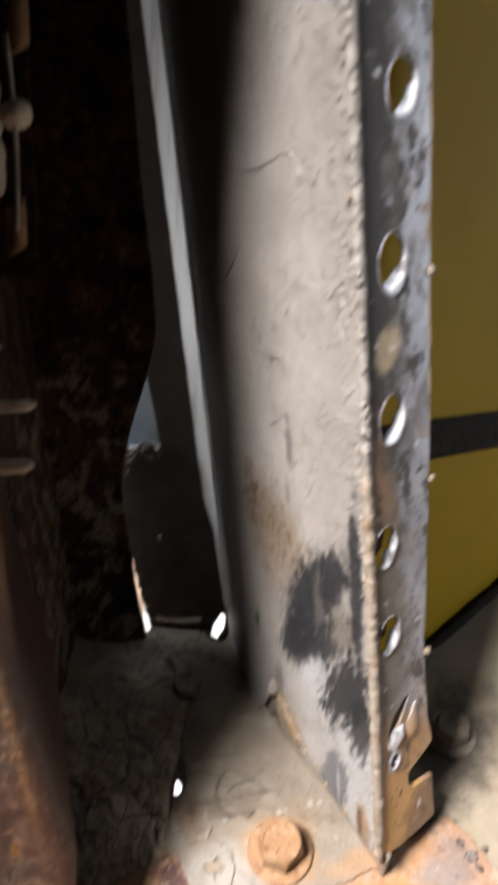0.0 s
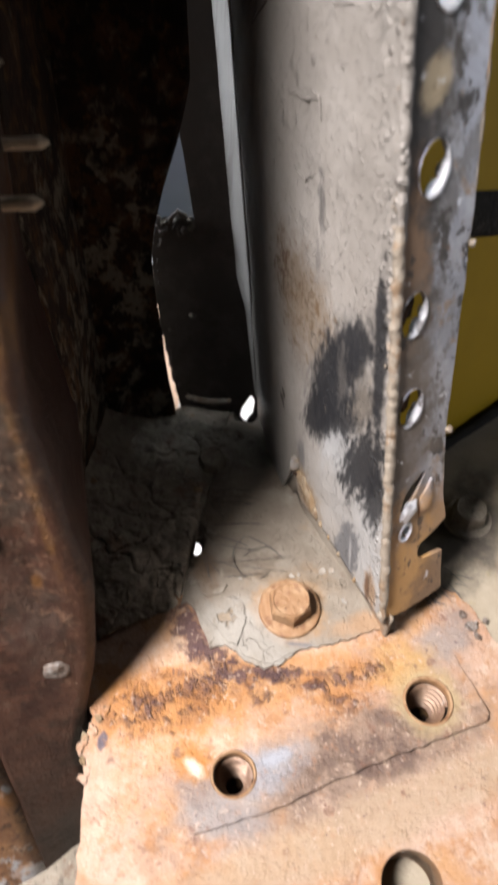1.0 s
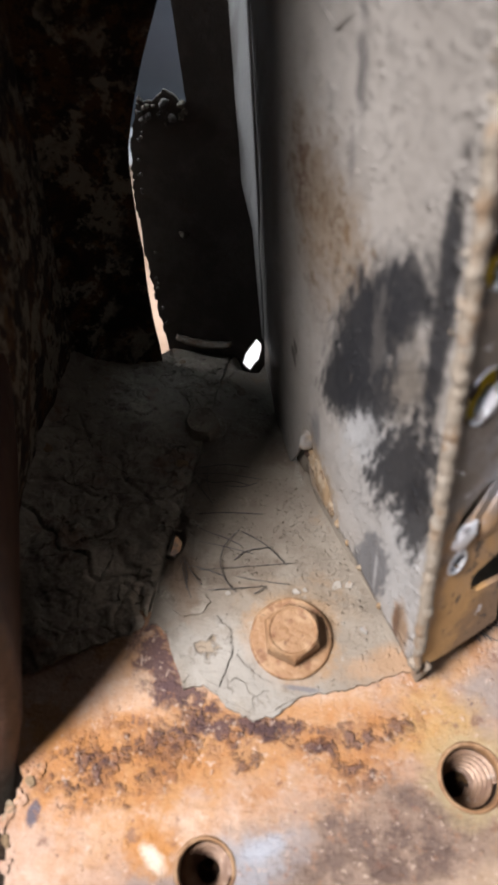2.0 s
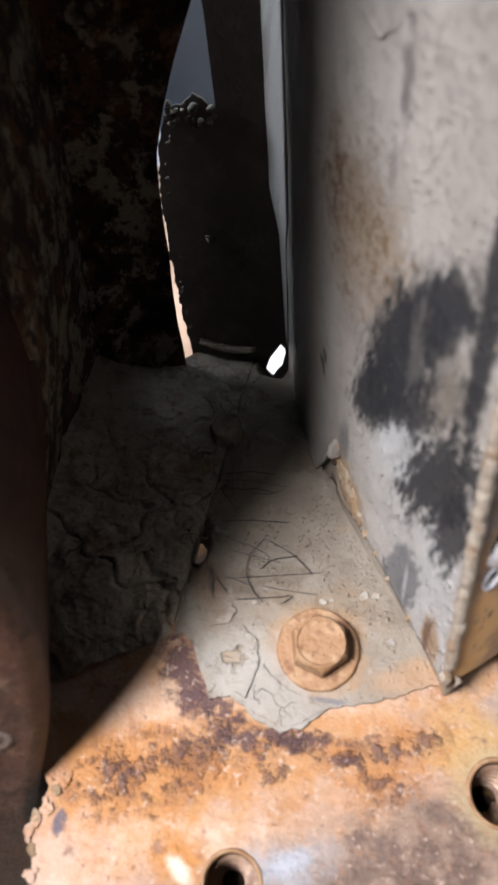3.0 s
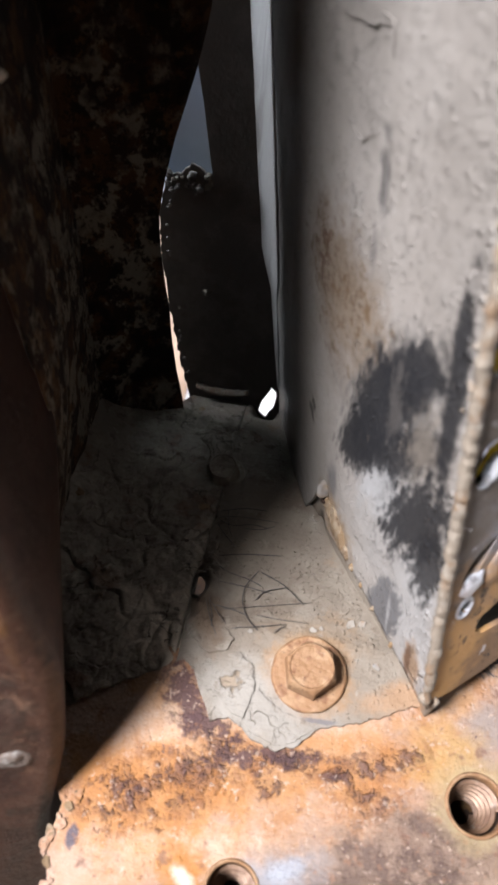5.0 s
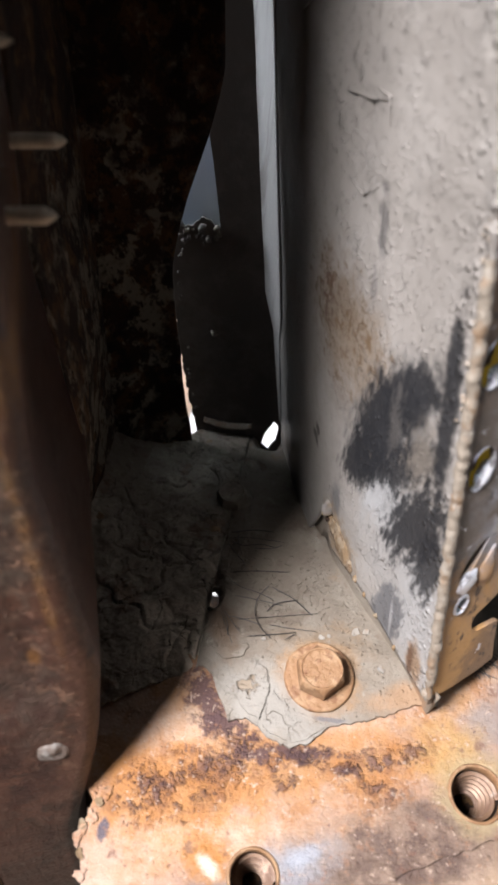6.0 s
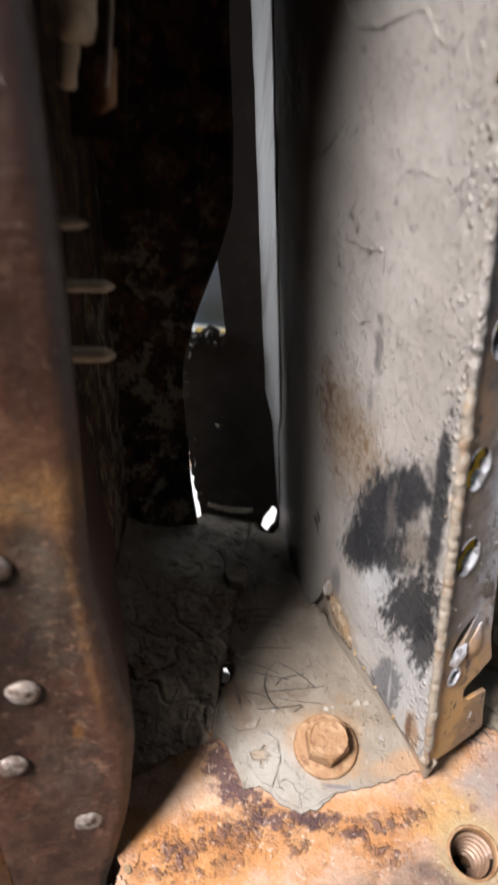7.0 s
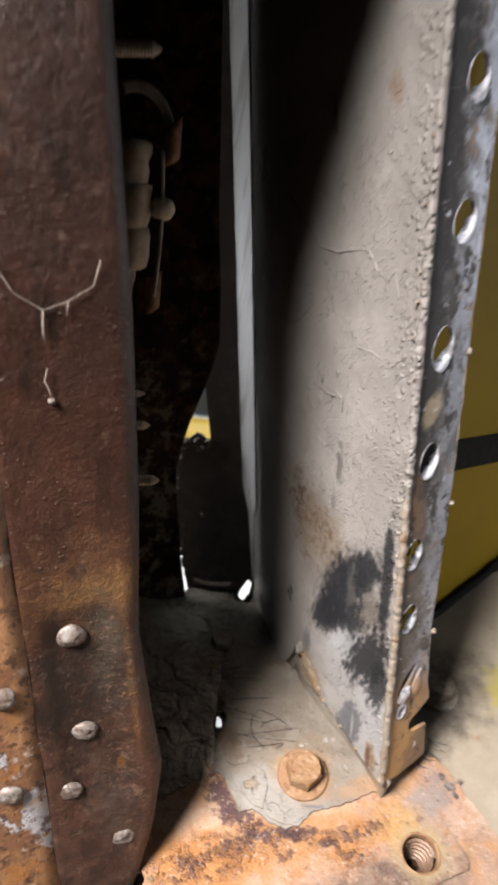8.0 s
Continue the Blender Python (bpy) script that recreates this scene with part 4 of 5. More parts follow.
right = [(interp(WIDTH, z) + 0.0007 * noise.noise(Vector((z * 90, 2, 0))), z) for z in [0.0475 + 0.0035 * k for k in range(112)]]
outline = [(0.0, 0.018), (0.012, 0.0145), (0.024, 0.0125), (0.0330, 0.012), (0.0318, 0.022), (0.0314, 0.0318), (0.026, 0.0335), (0.0205, 0.0350), (0.0172, 0.0380), (0.0168, 0.0415), (0.0185, 0.0440), (0.0215, 0.0445), (0.026, 0.0455)] + right + [(0.0, 0.436)]
DRILLED = [(0.0190, 0.2640, 0.0066, 0.0072), (0.0135, 0.2212, 0.0064, 0.0080), (0.0118, 0.1772, 0.0060, 0.0074), (0.0072, 0.1378, 0.0056, 0.0068), (0.0082, 0.1060, 0.0054, 0.0066), (0.0092, 0.0550, 0.0026, 0.0029), (0.0185, 0.3080, 0.0062, 0.0070), (0.0190, 0.3520, 0.0062, 0.0070)]
holes = [ring(s, z, rx, rz, 26, 0.0, 0.04) for s, z, rx, rz in DRILLED]
slot = [(0.0060, 0.0665), (0.0075, 0.0640), (0.0110, 0.0660), (0.0150, 0.0705), (0.0185, 0.0765), (0.0160, 0.0765), (0.0120, 0.0745), (0.0085, 0.0720)]
holes.append(slot)
part("drilled_flange", cut_sheet(outline, holes, on_flange, 0.0018), FLANGE, pillar, "ground bare steel flange with drilled holes")


def burr(s, z, rx, rz):
    """The bright countersunk rim of a drilled hole."""
    bm = bmesh.new()
    rows = []
    for level, depth in enumerate((0.0034, 0.0016, 0.0, -0.0005, 0.0001)):
        row = []
        for k in range(28):
            a = 2 * math.pi * k / 28
            w = max(0.0, math.cos(a + 0.95 + 0.25 * math.sin(z * 800))) ** 2.8 * (1 + 1.0 * noise.noise(Vector((math.cos(a) * 2.6 + s * 900, math.sin(a) * 2, z * 300))))
            grow = (1.0 - 0.24 * w, 1.0 - 0.20 * w, 1.0 - 0.05 * w, 1.003 + 0.14 * w, 1.004 + 0.17 * w)[level]
            row.append(bm.verts.new(on_flange(s + rx * grow * math.cos(a), z + rz * grow * math.sin(a), depth if depth <= 0.0001 else depth * min(1.0, 0.05 + 1.6 * w))))
        rows.append(row)
    for a, b in zip(rows, rows[1:]):
        for k in range(28):
            bm.faces.new((a[k], a[(k + 1) % 28], b[(k + 1) % 28], b[k]))
    part("hole_rim", bm, BRIGHT, pillar, "bright freshly cut hole rim", True)


for row in DRILLED[:5] + DRILLED[6:]:
    burr(*row)
# rust and dirt packed into two of the holes
for s, z, r in ((0.0062, 0.1390, 0.0046), (0.0080, 0.1075, 0.0036)):
    bm = bmesh.new()
    bmesh.ops.create_icosphere(bm, subdivisions=3, radius=1.0)
    for v in bm.verts:
        w = 1 + 0.5 * noise.noise(v.co * 2.1 + Vector((z * 500, 0, 0)))
        v.co = on_flange(s + v.co.x * r * w, z + v.co.y * r * 1.2 * w, 0.0042 + v.co.z * 0.0016)
    part("packed_dirt", bm, DARK, pillar, "dark rust packed in a hole", True)
# the small bored hole has a full bright ring
bm = bmesh.new()
rows = []
for g, d in ((0.98, 0.0022), (0.99, -0.0003), (1.16, -0.0008), (1.38, -0.0002)):
    rows.append([bm.verts.new(on_flange(0.0092 + 0.0026 * g * math.cos(2 * math.pi * k / 28), 0.0550 + 0.0029 * g * math.sin(2 * math.pi * k / 28), d)) for k in range(28)])
for a, b in zip(rows, rows[1:]):
    for k in range(28):
        bm.faces.new((a[k], a[(k + 1) % 28], b[(k + 1) % 28], b[k]))
part("bored_ring", bm, BRIGHT, pillar, "bright ring round a small bore", True)
def bent_bit(s, z, w, h, up, lean, material, label):
    """A bent scrap of steel at the torn slot."""
    bm = bmesh.new()
    bmesh.ops.create_icosphere(bm, subdivisions=3, radius=1.0)
    for v in bm.verts:
        g = 1 + 0.45 * noise.noise(v.co * 1.3 + Vector((s * 700, z * 300, 0)))
        v.co = on_flange(s + v.co.x * w * g + lean * v.co.y * h, z + v.co.y * h * g, -up * (0.4 + v.co.z + 0.4 * v.co.x))
    part("torn_tab", bm, material, pillar, label, True)


bent_bit(0.0102, 0.0640, 0.0038, 0.0040, 0.0012, 0.3, BRIGHT, "bright bent steel scrap at a torn slot")
bent_bit(0.0190, 0.0640, 0.0030, 0.0068, 0.0007, 0.2, FLANGE, "dull bent steel scrap at a torn slot")

# flange lip at the back of the pillar
rows = []
for i in range(81):
    z = -0.035 + 0.47 * i / 80
    e = lip(z)
    w = interp([(-0.04, 0.0005), (0.012, 0.0022), (0.03, 0.0055), (0.08, 0.0060), (0.40, 0.0065)], z)
    w *= 1 + 0.06 * noise.noise(Vector((z * 60, 4, 1)))
    g = w / 0.006
    back = (bead(z) + F * 0.118 - e).normalized()
    p0, p1, p2 = e + back * 0.023 * g + NFACE * 0.0003, e + back * 0.004 * g + Vector((-w * 0.6, 0, 0)), e + Vector((-w, -0.0008, 0))
    rows.append([p0 * (1 - t) ** 2 + p1 * 2 * t * (1 - t) + p2 * t * t for t in [k / 8 for k in range(9)]])
part("back_lip", shell(rows, (0.0, 0.004, 0.0)), LIP, pillar, "worn pale grey folded lip", True)


# small lumps of paint on the flange's edge
def lump(place, r, material, name, parent):
    bm = bmesh.new()
    bmesh.ops.create_icosphere(bm, subdivisions=2, radius=r)
    for v in bm.verts:
        v.co = Vector(place) + v.co * (0.85 + 0.75 * noise.noise(v.co / r * 1.1 + Vector(place) * 731))
    return part(name, bm, material, parent, "", True)


for s, z in ((0.0312, 0.2140), (0.0308, 0.1500), (0.0278, 0.0880)):
    lump(on_flange(s, z, -0.0004), 0.0016, BEAD, "paint_lump", pillar)


# ---- brown panel beside the opening ----
# above z 0.34 the edge flares unseen, added to shade the upper pillar
RIGHT = [(-0.1, -0.0484, 0.0616), (-0.05, -0.0412, 0.0809), (-0.03, -0.0425, 0.0875), (-0.015, -0.0428, 0.0913), (0, -0.0395, 0.0979), (0.0188, -0.0359, 0.1067), (0.03, -0.0344, 0.1115), (0.06, -0.033, 0.1233), (0.09, -0.0388, 0.132), (0.13, -0.0459, 0.1437), (0.185, -0.0486, 0.1631), (0.25, -0.0537, 0.1853), (0.33, -0.0625, 0.211), (0.34, -0.063, 0.2145), (0.37, -0.0367, 0.2377), (0.41, -0.001, 0.269), (0.43, 0.006, 0.279), (0.5, 0.006, 0.3), (0.9, -0.02, 0.44)]


def corner(z):
    zs, xs, ys = zip(*RIGHT)
    return Vector((float(np.interp(z, zs, xs)), float(np.interp(z, zs, ys)), z))


A = Vector((0.912, 0.410, 0))
NLEFT = Vector((0.388, -0.863, 0.323)).normalized()


def crease(z):
    return Vector((-0.0718 - 0.1015 * z, 0.0826 + 0.336 * z, z))


panel = thing("riveted_panel", "rust-brown painted steel panel with rivets and a rounded edge", "panel")
rows = []
for i in range(151):
    # rows above 0.47 are an unseen extension that blocks the lamp
    z = -0.100 + 0.57 * i / 130 if i < 131 else 0.47 + 0.020 * (i - 130)
    r, c = corner(z), crease(z)
    start = r - A * 0.007
    row = [c.lerp(start, k / 14) for k in range(15)]
    # pressed recess
    for k in range(15):
        inside = min(1, max(0, (k - 2) / 2)) * min(1, max(0, (12.5 - k) / 1.5)) * min(1, max(0, (z - 0.045) / 0.01)) * min(1, max(0, (0.152 - z) / 0.008))
        row[k] = row[k] - NLEFT * 0.0022 * inside + NLEFT * 0.0006 * noise.noise(row[k] * 40)
    centre = start - NLEFT * 0.007
    for k in range(1, 9):
        a = math.pi / 2 * k / 8
        row.append(centre + NLEFT * 0.007 * math.cos(a) + A * 0.007 * math.sin(a))
    back = row[-1]
    for step in (0.010, 0.024, 0.044, 0.062, 0.074):
        row.append(back + Vector((-0.35 * step, step, 0.0)))
    rows.append(row)
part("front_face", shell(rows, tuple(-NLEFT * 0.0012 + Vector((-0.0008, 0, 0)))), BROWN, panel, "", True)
rows = []
for i in range(101):
    # rows above 0.33 run on unseen, likewise to block the lamp
    z = -0.100 + 0.43 * i / 80 if i < 81 else 0.33 + 0.027 * (i - 80)
    c = crease(z)
    row = [c + Vector((-0.058, -0.034, 0)) * (k / 10) + NLEFT * (0.0016 * math.sin(min(1.0, k / 3) * math.pi / 2)) for k in range(11)]
    rows.append(row)
part("side_strip", shell(rows, tuple(-NLEFT * 0.0012)), FLAKED, panel, "rusty strip with flaked white paint", True)


def rivet(place, r, parent):
    bm = bmesh.new()
    bmesh.ops.create_uvsphere(bm, u_segments=18, v_segments=10, radius=1.0)
    turn = Vector((0, 0, 1)).rotation_difference(NLEFT).to_matrix()
    for v in bm.verts:
        n = 1 + 0.16 * noise.noise(v.co * 1.1 + Vector(place) * 200)
        v.co = Vector(place) + turn @ Vector((v.co.x * r * n, v.co.y * r * n * 0.85, max(v.co.z, -0.2) * r * (0.42 + 0.25 * noise.noise(v.co * 2.0 + Vector(place) * 350))))
    part("rivet", bm, RIVET, parent, "dull pale rivet head", True)


def on_left(x, z, out=0.0):
    c = Vector((-0.06311, 0.11788, 0.08156))
    y = c.y + (NLEFT.x * (x - c.x) + NLEFT.z * (z - c.z)) / -NLEFT.y
    return Vector((x, y, z)) + NLEFT * out


for x, z, r in ((-0.0707, 0.1389, 0.0058), (-0.0649, 0.0933, 0.0052), (-0.0700, 0.0646, 0.0052), (-0.0486, 0.0302, 0.0060)):
    rivet(on_left(x, z, -0.0012), r, panel)
for x, y, z, r in ((-0.0925, 0.1165, 0.1245, 0.0056), (-0.0905, 0.1000, 0.0785, 0.0054)):
    rivet((x, y, z), r, panel)


# ---- dark walls of the cavity ----
def seam(z):
    return Vector((-0.079 - 0.10 * z, 0.272 + 0.40 * z, z))


rows = []
for i in range(61):
    z = -0.050 + 0.55 * i / 60
    a = corner(z) - NLEFT * 0.007 + Vector((-0.0245, 0.070, 0))
    b = seam(z) + Vector((-0.001, 0.006, 0))
    rows.append([a.lerp(b, k / 24) + Vector((0.0015 * noise.noise(Vector((k * 0.4, z * 60, 3))), 0, 0)) for k in range(25)])
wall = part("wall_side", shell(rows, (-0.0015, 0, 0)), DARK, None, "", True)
tagged(wall, "dark rusted side wall of the cavity", "wall", kind="structure")

CURVE = [(-0.060, -0.0390), (-0.035, -0.0432), (-0.010, -0.0484), (0.008, -0.0505), (0.030, -0.0540), (0.045, -0.0555), (0.059, -0.0535), (0.0758, -0.0494), (0.10, -0.0414), (0.116, -0.0374), (0.1243, -0.0362), (0.15, -0.0382), (0.194, -0.0438), (0.2116, -0.0449), (0.50, -0.070)]
rows = []
for i in range(111):
    z = -0.060 + 0.56 * i / 110
    x1 = interp(CURVE, z)
    a, b = seam(z) + Vector((-0.014, -0.002, 0)), Vector((x1, 0.295 + 0.40 * z, z))
    rows.append([a.lerp(b, k / 20) + Vector((0, 0.0012 * noise.noise(Vector((k * 0.5, z * 70, 8))), 0)) for k in range(21)])
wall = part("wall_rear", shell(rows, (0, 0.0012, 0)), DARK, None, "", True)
tagged(wall, "dark rusted rear panel with a curved cut edge", "wall", kind="structure")

torn = ragged([(-0.0445, -0.0400), (-0.0380, -0.066), (0.012, -0.066), (0.004, -0.040), (-0.0120, 0.05), (-0.0320, 0.20), (-0.075, 0.50), (-0.100, 0.50), (-0.0560, 0.20), (-0.0480, 0.13), (-0.0445, 0.092), (-0.0420, 0.0815), (-0.0366, 0.0541)], 0.02, 0.0, False)[:-1]
torn += ragged([(-0.0366, 0.0541), (-0.0395, 0.0546), (-0.0420, 0.0568), (-0.0460, 0.0578), (-0.0490, 0.0545), (-0.0520, 0.0535), (-0.0566, 0.0520), (-0.0588, 0.0400), (-0.0588, 0.0300), (-0.0583, 0.0190), (-0.0576, 0.0150), (-0.0565, 0.0120), (-0.0546, 0.0000), (-0.0501, -0.020), (-0.0450, -0.0395)], 0.0013, 0.0006, False)
pane = [(-0.0073, -0.0500), (-0.0060, -0.0440), (-0.0040, -0.0405), (-0.0017, -0.0365), (0.0006, -0.0385), (0.0009, -0.0405), (0.0000, -0.0472), (-0.0016, -0.0490), (-0.0035, -0.0528), (-0.0050, -0.0520)]
sheet = part("wall_torn", cut_sheet(torn, [pane], lambda u, v, d: (u, 0.312 + 0.42 * v + d, v), 0.001), TORN)
tagged(sheet, "torn dark steel sheet with a ragged edge", "wall", kind="structure")


# ---- yellow body panel, its dark band and the black seal ----
def on_yellow(x, z, d=0.0):
    return Vector((x + d * 0.62, seal_line(x) + 0.42 * z - d * 0.65, z + d * 0.27))


rows = [[on_yellow(0.052 + 0.60 * k / 40, -0.004 + 0.56 * j / 40, 0.0) for k in range(41)] for j in range(41)]
yellow = thing("yellow_body_panel", "olive yellow enamelled body panel behind the pillar", "body panel")
part("skin", shell(rows, (-0.002, 0.002, 0)), YELLOW, yellow, "", True)
rows = []
for k in range(61):
    x = 0.06 + 0.58 * k / 60
    zc = 0.1005 - (x - 0.105) * 0.42
    rows.append([on_yellow(x, zc - 0.0085 + 0.017 * j / 6, 0.0012 + 0.002 * math.sin(math.pi * j / 6)) for j in range(7)])
part("dark_band", shell(rows, (-0.001, 0.001, 0)), RUBBER, yellow, "dark strip across the panel", True)
pts, radii = [], []
for k in range(120):
    x = 0.06 + 0.55 * k / 119
    w = noise.noise(Vector((x * 160, 0, 0)))
    pts.append(Vector((x, seal_line(x) - 0.004, 0.001 + 0.0012 * w)))
    radii.append(0.0030 + 0.0014 * noise.noise(Vector((x * 240, 3, 0))))
seal = part("door_seal", tube(pts, radii, 10), RUBBER, None, "", True)
tagged(seal, "perished black rubber seal along the floor", "seal")


# ---- screws through the side wall ----
def screw(tip, length, r, label):
    ob = thing("screw_tip", label, "screw", "screws through the wall", place=tip)
    prof = [(0.0002, 0.0), (r * 0.55, -0.0012), (r * 0.9, -0.003)]
    n = int(length / 0.0011)
    for k in range(n):
        h = -0.003 - k * 0.0011
        prof += [(r, h), (r * 0.78, h - 0.00055)]
    part("thread", lathe(prof, 16, (0, 0, 0), (1.0, 0.10, 0.06)), CREAM, ob, "", False)
    return ob


screw((-0.0470, 0.190, 0.1705), 0.016, 0.0022, "pale screw tip poking out of the dark wall")
screw((-0.0565, 0.225, 0.1660), 0.018, 0.0021, "pale screw tip poking out of the dark wall")
screw((-0.0545, 0.203, 0.2030), 0.014, 0.0015, "pale screw tip poking out of the dark wall")
screw((-0.0565, 0.250, 0.3085), 0.018, 0.0026, "pale screw tip poking out of the dark wall")

# ---- spring clip behind the panel ----
clip = thing("hinge_clip", "small rusty clip with cream rollers on the wall", "clip", place=(0, 0, 0))


def at_clip(x, h, d=0.0):
    """x to the right, h up the leaning wall, d towards the opening."""
    return Vector((-0.070 + x, 0.240 + 0.40 * h - d, 0.205 + h))


rows = [[at_clip(0.0 + 0.016 * k / 6, 0.070 * j / 14, -0.002 + 0.001 * math.sin(j)) for k in range(7)] for j in range(15)]
part("back_plate", shell(rows, (0, 0.001, 0)), DARK, clip)
for x0, h in ((0.0085, 0.008), (0.0125, 0.060)):
    rows = [[at_clip(x0 + 0.006 * k / 5, h + 0.013 * j / 5 + 0.003 * k / 5, 0.004 + 0.002 * math.sin(math.pi * k / 5)) for k in range(6)] for j in range(6)]
    part("tab", shell(rows, (0, 0.0012, 0)), BOLT, clip, "rusty bent tab", True)
# arched grey bracket over the top
rows = []
for k in range(17):
    a = math.pi * (0.62 - 0.55 * k / 16)
    rows.append([at_clip(0.0015 + r * 0.0145 * math.cos(a), 0.066 + r * 0.0165 * math.sin(a) + 0.003, 0.003 + 0.003 * (r - 0.8)) for r in (0.78, 0.86, 0.95, 1.0)])
part("arched_bracket", shell(rows, (0, 0.0012, 0)), LIP, clip, "grey arched bracket", True)
# crumbling cream column
for h, r, x, tall in ((0.060, 0.0052, 0.0025, 0.0085), (0.046, 0.0058, 0.0030, 0.0090), (0.032, 0.0055, 0.0036, 0.0085), (0.020, 0.0030, 0.0012, 0.0070)):
    prof = [(r * 0.55, -tall), (r * 0.92, -tall * 0.85), (r, -tall * 0.3), (r * 0.94, tall * 0.1), (r, tall * 0.5), (r * 0.9, tall * 0.88), (r * 0.5, tall)]
    bm = lathe(prof, 18, at_clip(x, h, 0.004), (0.05, 0.37, 0.93))
    for v in bm.verts:
        v.co += Vector((1, 0.4, 0)) * 0.0012 * noise.noise(v.co * 210)
    part("roller", bm, CREAM, clip, "worn cream roller", True)
part("stud", lathe([(0.0005, 0.004), (0.0028, 0.0035), (0.0042, 0.001), (0.0042, -0.004)], 16, at_clip(0.0140, 0.046, 0.004), (0.6, -0.7, 0.3)), CREAM, clip, "pale stud", True)
pts = [at_clip(0.0125 + 0.0012 * math.sin(math.pi * k / 16), 0.016 + 0.050 * k / 16, 0.006) for k in range(17)]
part("spring_wire", tube(pts, 0.0007, 8), LIP, clip, "", True)

# ---- cobweb on the brown panel ----
web = thing("cobweb", "dusty cobweb threads stuck to the brown panel", "cobweb")
for run, r in (([(-0.094, 0.272), (-0.088, 0.262), (-0.0803, 0.2559), (-0.0735, 0.2575), (-0.0666, 0.2610), (-0.0650, 0.268)], 0.00050),
               ([(-0.0803, 0.2559), (-0.0800, 0.250), (-0.0795, 0.246)], 0.00055), ([(-0.0788, 0.2387), (-0.0795, 0.235), (-0.0780, 0.231), (-0.0780, 0.2289)], 0.00055),
               ([(-0.0735, 0.2575), (-0.0740, 0.2535)], 0.0005)):
    pts = [on_left(x + random.uniform(-1, 1) * 0.0004, z, 0.0012) for x, z in run]
    part("thread", tube(pts, [r * random.uniform(0.2, 0.55) for _ in pts], 6), WEB, web, "", True)
lump(on_left(-0.0780, 0.2285, 0.001), 0.0012, WEB, "dust_clot", web)

# ---- outside, seen through the gaps ----
yard = part("ground", cut_sheet([(-1.6, -1.4), (1.6, -1.4), (1.6, 1.4), (-1.6, 1.4)], [], lambda u, v, d: (u, v, -0.25 - d), 0.01), YARD)
tagged(yard, "pale concrete ground outside", "ground", kind="structure")
rows = [[(-0.6 + 1.2 * k / 10, 0.690 + 0.004 * math.sin(k), -0.249 + 0.50 * j / 6) for k in range(11)] for j in range(7)]
board = part("backdrop", shell(rows, (0, 0.01, 0)), BLUEGREY, None, "", True)
tagged(board, "blue-grey sheet standing outside", "sheet", kind="structure")
rows = [[(-0.115 + 0.25 * k / 10, 0.638 + 0.044 * j / 6, -0.249 + 0.016 * math.sin(math.pi * j / 6)) for k in range(11)] for j in range(7)]
beam = part("yellow_beam", shell(rows, (0, 0, -0.001)), WARM, None, "", True)
tagged(beam, "yellow painted beam on the ground outside", "beam")


rows = [[(-0.34 + 0.252 * k / 10, 0.40 + 0.23 * j / 6, -0.244 + 0.001 * math.sin(k + j)) for k in range(11)] for j in range(7)]
plank = part("plank", shell(rows, (0, 0, -0.006)), CREAMY, None, "", True)
tagged(plank, "pale peach painted board lying on the ground outside", "board")


# ---- fine things on the floor ----
def on_floor(x, y, up=0.0):
    return Vector((x, y, interp(FALL, y) + up))


STRANDS = [
    [(0.0098, 0.1915), (0.0057, 0.1836), (0.0057, 0.1756), (0.0089, 0.1687), (0.0137, 0.1645)],
    [(-0.0039, 0.1833), (0.0059, 0.1828), (0.0168, 0.1815)],
    [(-0.0012, 0.1707), (0.0135, 0.1753), (0.0316, 0.1809)],
    [(0.0043, 0.1637), (0.0130, 0.1659), (0.0231, 0.1691)],
    [(0.0105, 0.1911), (0.0203, 0.1869), (0.0287, 0.1790)],
    [(0.0106, 0.1775), (0.0134, 0.1826), (0.0225, 0.1861)],
    [(0.0122, 0.1707), (0.0215, 0.1708), (0.0310, 0.1712)],
    [(0.0193, 0.1649), (0.0232, 0.1687)],
    [(-0.0110, 0.2146), (-0.0028, 0.2168), (0.0137, 0.2168)],
    [(-0.0087, 0.1953), (0.0030, 0.1984), (0.0172, 0.2004)],
    [(-0.0110, 0.2114), (-0.0079, 0.2075), (-0.0021, 0.2015)],
    [(-0.0109, 0.2180), (-0.0013, 0.2217), (0.0081, 0.2220)],
    [(0.0007, 0.2109), (0.0075, 0.2115), (0.0127, 0.2151)],
    [(-0.0105, 0.2130), (-0.0040, 0.2110), (0.0030, 0.2140), (0.0100, 0.2128)],
    [(-0.0080, 0.2200), (-0.0068, 0.2120), (-0.0040, 0.2060)],
    [(-0.0040, 0.1722), (0.0020, 0.1716), (0.0090, 0.1700)],
    [(-0.0060, 0.1905), (-0.0020, 0.1880), (0.0060, 0.1868), (0.0120, 0.1842)],
    [(-0.0074, 0.1742), (-0.0040, 0.1660), (-0.0005, 0.1600)],
    [(-0.0062, 0.1738), (-0.0035, 0.1675), (-0.0028, 0.1622)],
    [(-0.0066, 0.1750), (-0.0020, 0.1690), (0.0020, 0.1650)],
]


def bristle(points, r, label, group):
    pts = []
    for a, b in zip(points, points[1:]):
        pts += [a.lerp(b, k / 5) for k in range(5)]
    pts.append(points[-1])
    # round off the corners
    for _ in range(3):
        pts = [pts[0]] + [(pts[i - 1] + pts[i] * 2 + pts[i + 1]) / 4 for i in range(1, len(pts) - 1)] + [pts[-1]]
    ob = part("bristle", tube(pts, [r * (1.0 if 0 < i < len(pts) - 1 else 0.5) for i in range(len(pts))], 5), FIBRE, None, "", True)
    return tagged(ob, label, "bristle", group)


